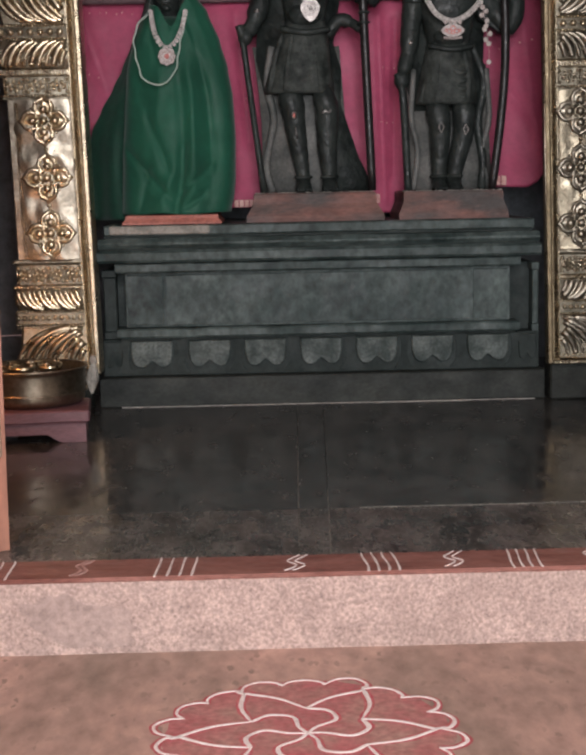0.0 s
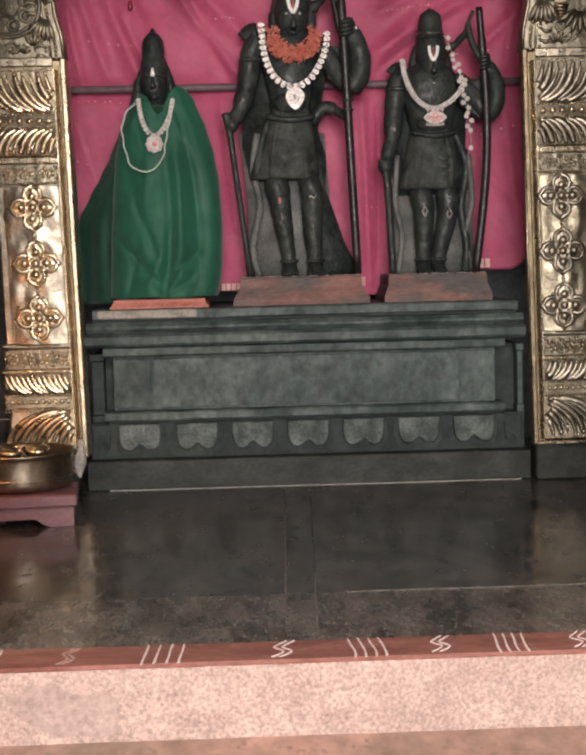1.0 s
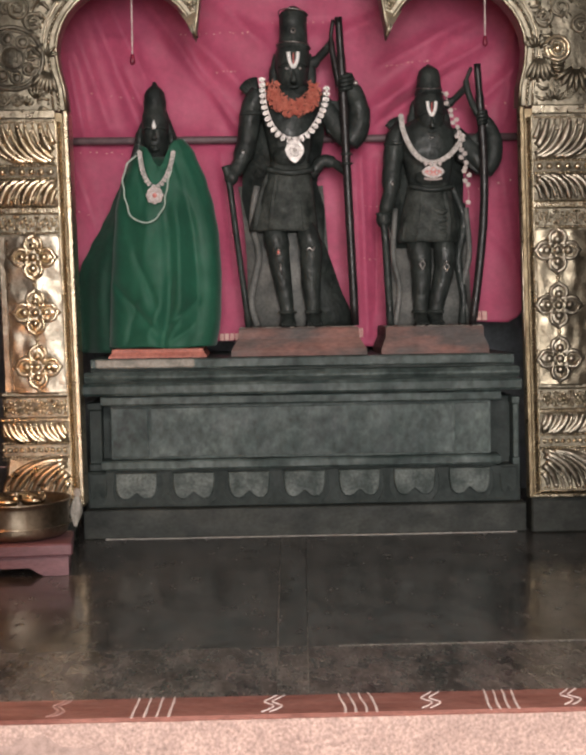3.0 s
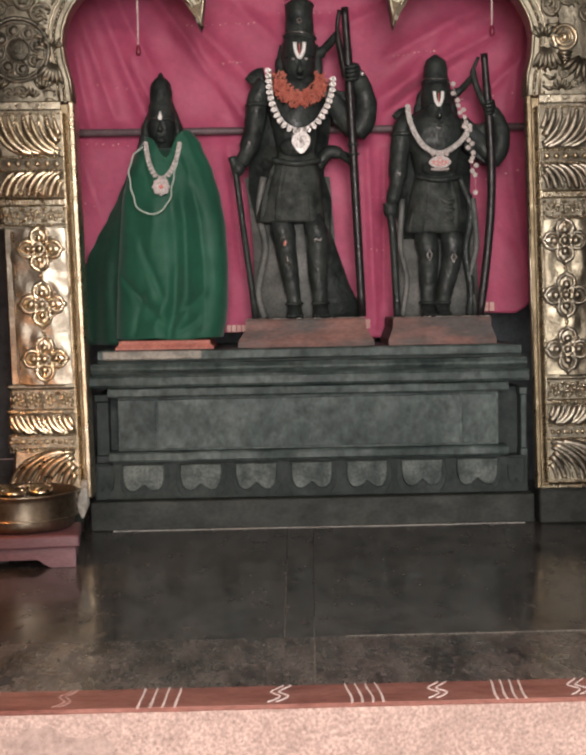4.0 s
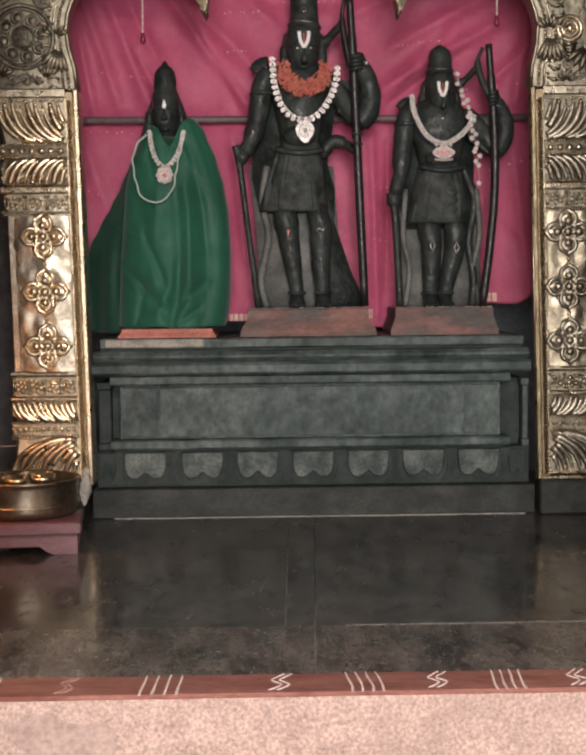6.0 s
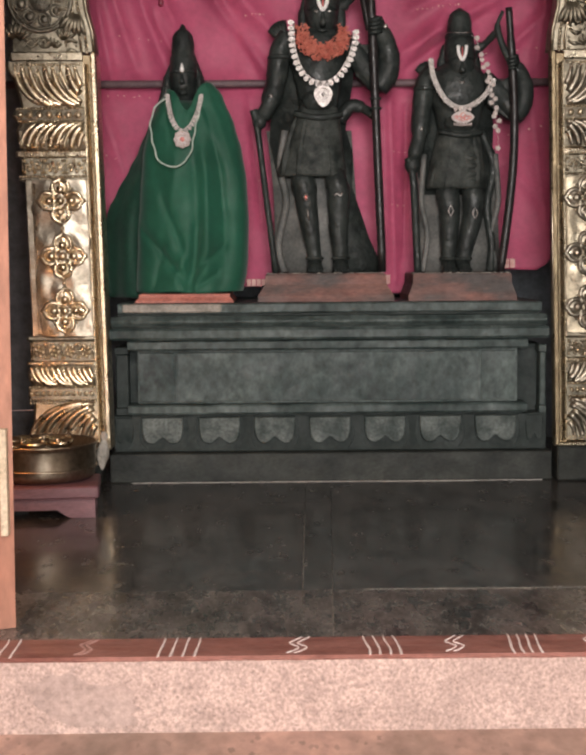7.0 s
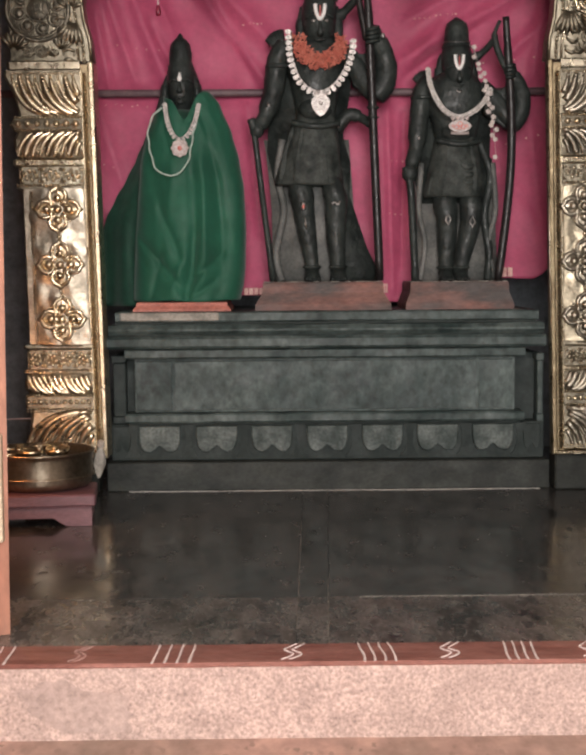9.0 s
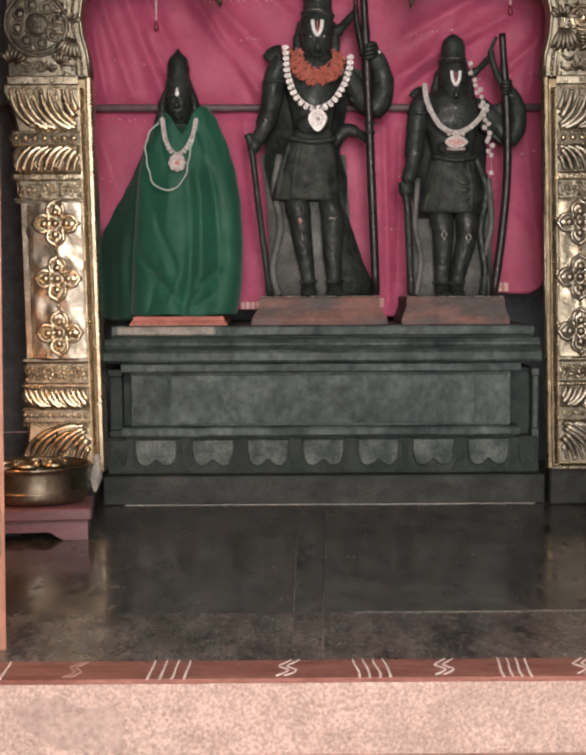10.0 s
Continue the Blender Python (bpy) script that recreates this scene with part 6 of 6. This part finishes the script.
for i, (p, d) in enumerate(along([(x, -0.144, z) for x, z in offset_edge(0.092)], 84)):
    nrm = Vector((-d.z, 0, d.x))
    q = p + nrm * 0.020
    tube(bm, smooth_line([p - nrm * 0.024, p + d * 0.012 + Vector((0, -0.007, 0)), q + d * 0.004, q - d * 0.012], 3), [0.005, 0.006, 0.007, 0.008, 0.008, 0.007, 0.006, 0.005, 0.004, 0.003], 6)
    ball(bm, p - nrm * 0.02 - d * 0.012, 0.006, 0.006, 0.006, 6, 4)
arch_part("arch_leaves", bm, BRASS_AGED, "embossed leaf border", True)["kind"] = "stuff"
for s in (-1, 1):
    bm = bmesh.new()
    x, z = MID + s * 0.372, 1.985
    tip_line = [(x - s * 0.001, z - 0.006), (x - s * 0.010, z + 0.055), (x - s * 0.016, z + 0.10), (x + s * 0.010, z + 0.085), (x + s * 0.034, z + 0.075), (x + s * 0.062, z + 0.088), (x + s * 0.034, z + 0.046), (x + s * 0.014, z + 0.016)]
    vs = [bm.verts.new((a, -0.140, b)) for a, b in tip_line]
    ridge = bm.verts.new((x + s * 0.012, -0.156, z + 0.055))
    for k in range(len(vs)):
        bm.faces.new((vs[k], vs[(k + 1) % len(vs)], ridge))
    bm.faces.new(vs)
    arch_part("tip_plate", bm, BRASS_SATIN, "smooth pointed bright brass tip")


def scroll(bm, x, z, r, turn, s, thick):
    pts, rad = [], []
    for i in range(26):
        a = i * 0.48
        k = 1 - i / 27
        pts.append((x + s * r * k * math.cos(a + turn), -0.147 - 0.006 * (1 - k), z + r * k * math.sin(a + turn)))
        rad.append(thick * (0.55 + 0.45 * k))
    tube(bm, pts, rad, 6)


def leaf_fan(bm, x, z, r, a0, a1, m):
    for i in range(m):
        a = radians(a0 + (a1 - a0) * i / (m - 1))
        u = Vector((math.cos(a), 0, math.sin(a)))
        p = Vector((x, -0.145, z))
        tube(bm, [p + u * r * 0.2, p + u * r * 0.55 + Vector((0, -0.008, 0)), p + u * r * 0.85 + Vector((0, -0.006, 0)), p + u * r], [r * 0.05, r * 0.11, r * 0.09, r * 0.02], 6)


# round boss with petals on one shoulder of the arch
bm = bmesh.new()
bx0, bz0 = -1.072, 1.900
for r, th in ((0.120, 0.009), (0.104, 0.004), (0.046, 0.005)):
    tube(bm, [(bx0 + r * math.cos(a), -0.145, bz0 + r * math.sin(a)) for a in [i * math.pi / 20 for i in range(40)]], th, 7, 1, 0, True)
for k in range(8):
    a = k * math.pi / 4 + 0.2
    px, pz = bx0 + 0.075 * math.cos(a), bz0 + 0.075 * math.sin(a)
    tube(bm, [(px + 0.023 * math.cos(t), -0.145, pz + 0.023 * math.sin(t)) for t in [i * math.pi / 9 for i in range(18)]], 0.005, 6, 1, 0, True)
    ball(bm, (px, -0.140, pz), 0.017, 0.007, 0.017, 12, 6)
loft(bm, [[Vector((bx0 + r * math.cos(a), -0.142 - h, bz0 + r * math.sin(a))) for a in [i * math.pi / 12 for i in range(24)]] for r, h in ((0.044, 0.0), (0.040, 0.004), (0.004, 0.005))])
for k in range(5):
    tube(bm, [(bx0 - 0.020 + 0.010 * k, -0.148, bz0 - 0.018), (bx0 - 0.020 + 0.010 * k, -0.148, bz0 + 0.018)], 0.0025, 6)
arch_part("round_boss", bm, BRASS_SOOT, "round embossed boss with petals, tarnished", True)
for args in ((-0.985, 2.035, 0.040, 0.4, 1, 0.0075), (-1.045, 2.090, 0.046, 2.0, -1, 0.0075), (-0.880, 2.150, 0.040, 1.0, 1, 0.007), (-1.135, 2.060, 0.040, 0.2, 1, 0.007),
             (1.000, 2.045, 0.040, 2.4, -1, 0.0075), (1.075, 2.080, 0.048, 0.4, 1, 0.0075), (0.915, 2.150, 0.038, 1.0, -1, 0.007), (1.150, 2.010, 0.040, 0.2, 1, 0.007)):
    bm = bmesh.new()
    scroll(bm, *args)
    arch_part("scroll", bm, BRASS_AGED, "", True)
for args in ((-0.930, 1.865, 0.105, 225, 285, 6), (-0.945, 1.900, 0.060, 20, 150, 6), (-1.170, 1.740, 0.075, 30, 130, 6), (-1.035, 1.715, 0.045, 20, 160, 7), (-0.985, 1.735, 0.060, 40, 120, 5),
             (-1.06, 2.15, 0.09, 30, 160, 8), (0.985, 1.905, 0.115, 240, 300, 6), (0.975, 1.915, 0.065, 30, 150, 6), (1.13, 1.86, 0.11, 215, 320, 7), (1.06, 2.13, 0.09, 30, 160, 8), (1.04, 1.715, 0.05, 20, 160, 7)):
    bm = bmesh.new()
    leaf_fan(bm, *args)
    arch_part("leaf_spray", bm, BRASS_AGED, "", True)
for p0, p1 in (((-1.025, -0.146, 2.035), (-0.955, -0.148, 2.125)), ((-1.16, -0.146, 2.15), (-1.05, -0.148, 2.15)), ((1.035, -0.146, 2.00), (0.975, -0.148, 2.11))):
    bm = bmesh.new()
    tube(bm, [p0, p1], 0.006, 6)
    arch_part("rib", bm, BRASS, "", True)
rnd = random.Random(21)
taken = [(-1.072, 1.90, 0.135), (1.056, 1.905, 0.085)]
bm = bmesh.new()
for k in range(900):
    sgn = rnd.choice((-1, 1))
    x, z, r = MID + sgn * rnd.uniform(0.90, 1.19), rnd.uniform(1.73, 2.26), rnd.uniform(0.016, 0.032)
    if min(math.hypot(x - q[0], z - q[1]) for q in edge) < 0.12 + r or any(math.hypot(x - a, z - b) < c + r for a, b, c in taken):
        continue
    taken.append((x, z, r * 0.8))
    if k % 3:
        scroll(bm, x, z, r, rnd.uniform(0, 6), rnd.choice((-1, 1)), r * 0.17)
    else:
        a0 = rnd.uniform(0, 360)
        leaf_fan(bm, x, z, r * 1.3, a0, a0 + 110, 4)
arch_part("small_foliage", bm, BRASS_AGED, "dense small embossed foliage", True)["kind"] = "stuff"
bm = bmesh.new()
ex, ez = 1.056, 1.922
for r, th in ((0.046, 0.008), (0.030, 0.004)):
    tube(bm, [(ex + r * math.cos(a), -0.147, ez + r * math.sin(a)) for a in [i * math.pi / 12 for i in range(24)]], th, 7, 1, 0, True)
ball(bm, (ex, -0.148, ez), 0.019, 0.016, 0.019, 12, 7)
arch_part("ring_boss", bm, BRASS_BRIGHT, "bright ring with a ball", True)
bm = bmesh.new()
for k in range(5):
    tube(bm, [(ex - 0.028 + 0.004 * k, -0.148, ez - 0.056 - 0.013 * k), (ex, -0.153, ez - 0.063 - 0.013 * k), (ex + 0.028 - 0.004 * k, -0.148, ez - 0.056 - 0.013 * k)], 0.0055, 6)
arch_part("ribbed_drop", bm, BRASS, "", True)
for s in (-1, 1):
    bm = bmesh.new()
    x = MID + s * 0.372
    for k in range(5):
        for q in range(k + 1):
            ball(bm, (x + s * 0.010 + (q - k / 2) * 0.019, -0.146, 2.085 + 0.020 * k), 0.0085, 0.008, 0.0085, 6, 4)
    leaf_fan(bm, x + s * 0.01, 2.11, 0.09, 55, 125, 6)
    arch_part("tip_relief", bm, BRASS, "", True)

# assumed blocks under the posts, in dark stone that stands in for shadow
for x0, x1 in ((-1.215, -0.915), (0.915, 1.215)):
    bl = thing("support_block", ((x0 + x1) / 2, -0.08, 0), "assumed block under the brass post, coloured dark as shadow", "block", "blocks under the posts")
    bm = bmesh.new()
    cbox(bm, x0, x1, -0.100, 0.02, 0.001, 0.149, 0.006)
    part("block", bm, LOW_STONE, bl)

# cords with red bulbs hanging from the arch
for x, z_low in ((-0.654, 1.925), (0.745, 1.985)):
    cd = thing("light_cord", (x, -0.06, z_low), "thin pale cord with a small red bulb hanging from the arch", "string light", "cords under the arch")
    bm = bmesh.new()
    top = 2.30
    for dx in (-0.0016, 0.0016):
        tube(bm, smooth_line([(x + dx * 3, -0.06, top), (x - dx, -0.06, z_low + 0.16), (x + dx, -0.06, z_low + 0.08), (x, -0.06, z_low)], 5), 0.0020, 5)
    for k in range(6):
        ball(bm, (x, -0.06, z_low + 0.012 + k * 0.024), 0.0038, 0.0038, 0.008, 6, 4)
    part("cord", bm, CORD, cd)
    bm = bmesh.new()
    lathe(bm, [(0.002, z_low + 0.004), (0.007, z_low), (0.009, z_low - 0.012), (0.0115, z_low - 0.024), (0.009, z_low - 0.036), (0.002, z_low - 0.040)], x, -0.06, 12)
    part("bulb", bm, RED_BULB, cd, "small red bulb", True)
    bm = bmesh.new()
    tube(bm, [(x, -0.052, 2.30), (x, -0.052, 2.304)], 0.006, 8)
    part("knot", bm, CORD, cd)

wire = thing("wire", (-1.4, -0.09, 0.305), "thin pale wire stretched from the brass post to the side wall", "wire")
bm = bmesh.new()
tube(bm, smooth_line([(-1.62, -0.09, 0.312), (-1.40, -0.09, 0.302), (-1.17, -0.09, 0.305)], 6), 0.0016, 6)
part("strand", bm, CORD, wire)

# ---- stool and brass pan ----
stool = thing("low_stool", (-1.075, -0.57, 0), "low purple-brown painted wooden stool on the black floor", "stool")
SX0, SX1, SY0, SY1 = -1.312, -0.838, -0.785, -0.50
bm = bmesh.new()
cbox(bm, SX0, SX1, SY0, SY1, 0.072, 0.114, 0.005)
part("top_board", bm, STOOL_WOOD, stool)


def apron(n_name, a0, a1, place):
    """A board with a shallow arch cut out of its lower edge; a runs along it."""
    bm = bmesh.new()
    m = 40
    rings = []
    for k in range(m + 1):
        a = a0 + (a1 - a0) * k / m
        d = min(a - a0, a1 - a)
        low = 0.001 if d < 0.078 else (0.001 + 0.030 * min(1.0, ((d - 0.078) / 0.052)) ** 1.6)
        rings.append([place(a, 0, low), place(a, 0, 0.0715), place(a, 1, 0.0715), place(a, 1, low)])
    loft(bm, rings)
    return part(n_name, bm, STOOL_WOOD, stool)


apron("front_board", SX0 + 0.014, SX1 - 0.014, lambda a, d, z: Vector((a, SY0 + 0.012 + 0.024 * d, z)))
apron("back_board", SX0 + 0.014, SX1 - 0.014, lambda a, d, z: Vector((a, SY1 - 0.012 - 0.024 * d, z)))
apron("side_board", SY0 + 0.038, SY1 - 0.038, lambda a, d, z: Vector((SX1 - 0.016 - 0.024 * d, a, z)))
apron("side_board", SY0 + 0.038, SY1 - 0.038, lambda a, d, z: Vector((SX0 + 0.016 + 0.024 * d, a, z)))
bm = bmesh.new()
cbox(bm, SX0 + 0.016, SX1 - 0.016, SY0 + 0.005, SY0 + 0.012, 0.066, 0.0715, 0.002)
part("bead_strip", bm, STOOL_WOOD, stool)

stool.rotation_euler = (0, 0, radians(6))
stool.location += Vector((-0.021, -0.026, 0))

pan = thing("brass_pan", (-1.062, -0.595, 0.114), "wide dull brass pan on the low stool", "pan")
PX, PY = -1.062, -0.595
bm = bmesh.new()
lathe(bm, [(0.090, 0.1145), (0.150, 0.1145), (0.172, 0.120), (0.182, 0.130), (0.186, 0.142), (0.188, 0.160), (0.190, 0.225), (0.194, 0.240), (0.199, 0.243), (0.198, 0.249), (0.191, 0.249), (0.186, 0.240),
           (0.184, 0.165), (0.172, 0.146), (0.10, 0.142), (0.01, 0.142)], PX, PY, 56)
part("bowl", bm, PAN_BRASS, pan, smooth=True)
bm = bmesh.new()
tube(bm, [(PX + 0.193 * math.cos(a), PY + 0.193 * math.sin(a), 0.160) for a in [i * math.pi / 28 for i in range(56)]], 0.004, 6, 1, 0, True)
part("ridge", bm, PAN_BRASS, pan, smooth=True)
hx, hy = -0.862, -0.50
bm = bmesh.new()
stack(bm, [(hx, hy, 0.128, 0.005, 0.005), (hx, hy, 0.150, 0.014, 0.012), (hx + 0.002, hy, 0.180, 0.025, 0.020), (hx + 0.004, hy, 0.208, 0.021, 0.018), (hx + 0.008, hy, 0.238, 0.010, 0.010), (hx + 0.008, hy, 0.248, 0.015, 0.014),
           (hx + 0.008, hy, 0.262, 0.014, 0.013), (hx + 0.008, hy, 0.270, 0.005, 0.005)], 8)
part("handle", bm, PALE_STONE, pan, "pale bud-shaped handle")

rnd = random.Random(3)
lamp_proto = None
for k, (dx, dy, r) in enumerate(((-0.10, -0.09, 0.040), (-0.01, -0.12, 0.042), (0.075, -0.07, 0.036), (-0.12, 0.01, 0.038), (-0.03, -0.02, 0.044), (0.06, 0.03, 0.040), (-0.07, 0.09, 0.038), (0.03, 0.11, 0.038))):
    if lamp_proto is None:
        lamp_proto = thing("brass_cup", (PX + dx, PY + dy, 0.1425), "small shiny brass oil cup lying in the pan", "cup", "cups in the pan")
        bm = bmesh.new()
        lathe(bm, [(0.020, 0.1430), (0.024, 0.150), (0.010, 0.165), (0.010, 0.205), (0.028, 0.226), (0.042, 0.240), (0.044, 0.252), (0.040, 0.252), (0.030, 0.240), (0.004, 0.232)], PX + dx, PY + dy, 18)
        part("cup", bm, BRASS_BRIGHT, lamp_proto, smooth=True)
        bm = bmesh.new()
        tube(bm, [(PX + dx + 0.036, PY + dy, 0.246), (PX + dx + 0.050, PY + dy, 0.252), (PX + dx + 0.060, PY + dy, 0.250)], [0.010, 0.008, 0.004], 7)
        part("spout", bm, BRASS_BRIGHT, lamp_proto, smooth=True)
    else:
        copy_thing(lamp_proto, pose(PX + dx, PY + dy, 0.1425 - 0.002 * k + 0.012, 0, 0, k * 57))

# ---- added housing for the assumed hall lamp, out of view ----
hl = thing("hall_lamp", (0.1, -6.3, 3.15), "added tube lamp housing, out of view on the hall ceiling", "lamp")
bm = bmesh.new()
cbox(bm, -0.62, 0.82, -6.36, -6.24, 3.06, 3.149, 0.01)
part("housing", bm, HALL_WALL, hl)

# standing oil lamp beside the doorway, inside the room
ol = thing("oil_lamp", (-1.36, -1.05, 0), "lit brass oil lamp standing on the floor beside the doorway", "oil lamp")
bm = bmesh.new()
lathe(bm, [(0.09, 0.001), (0.09, 0.012), (0.03, 0.03), (0.014, 0.06), (0.018, 0.15), (0.012, 0.18), (0.014, 0.34), (0.05, 0.37), (0.075, 0.385), (0.075, 0.392), (0.05, 0.382), (0.005, 0.376)], -1.36, -1.05, 24)
lamp_stand = part("stand", bm, PAN_BRASS, ol, smooth=True)
FLAME = bpy.data.materials.new("oil_flame")
FLAME.use_nodes = True
fb = FLAME.node_tree.nodes["Principled BSDF"]
fb.inputs["Base Color"].default_value = (1.0, 0.5, 0.15, 1)
fb.inputs["Emission Color"].default_value = (1.0, 0.42, 0.12, 1)
fb.inputs["Emission Strength"].default_value = 30
bm = bmesh.new()
stack(bm, [(-1.31, -1.05, 0.392, 0.004, 0.004), (-1.31, -1.05, 0.405, 0.010, 0.010), (-1.31, -1.05, 0.425, 0.007, 0.007), (-1.31, -1.05, 0.445, 0.001, 0.001)], 10)
part("flame", bm, FLAME, lamp_stand, "small orange flame", True)
fl = bpy.data.lights.new("oil_flame_light", "POINT")
fl.energy, fl.color, fl.shadow_soft_size = 4.5, (1.0, 0.40, 0.14), 0.03
new("oil_flame_light", fl).location = (-1.29, -1.05, 0.46)
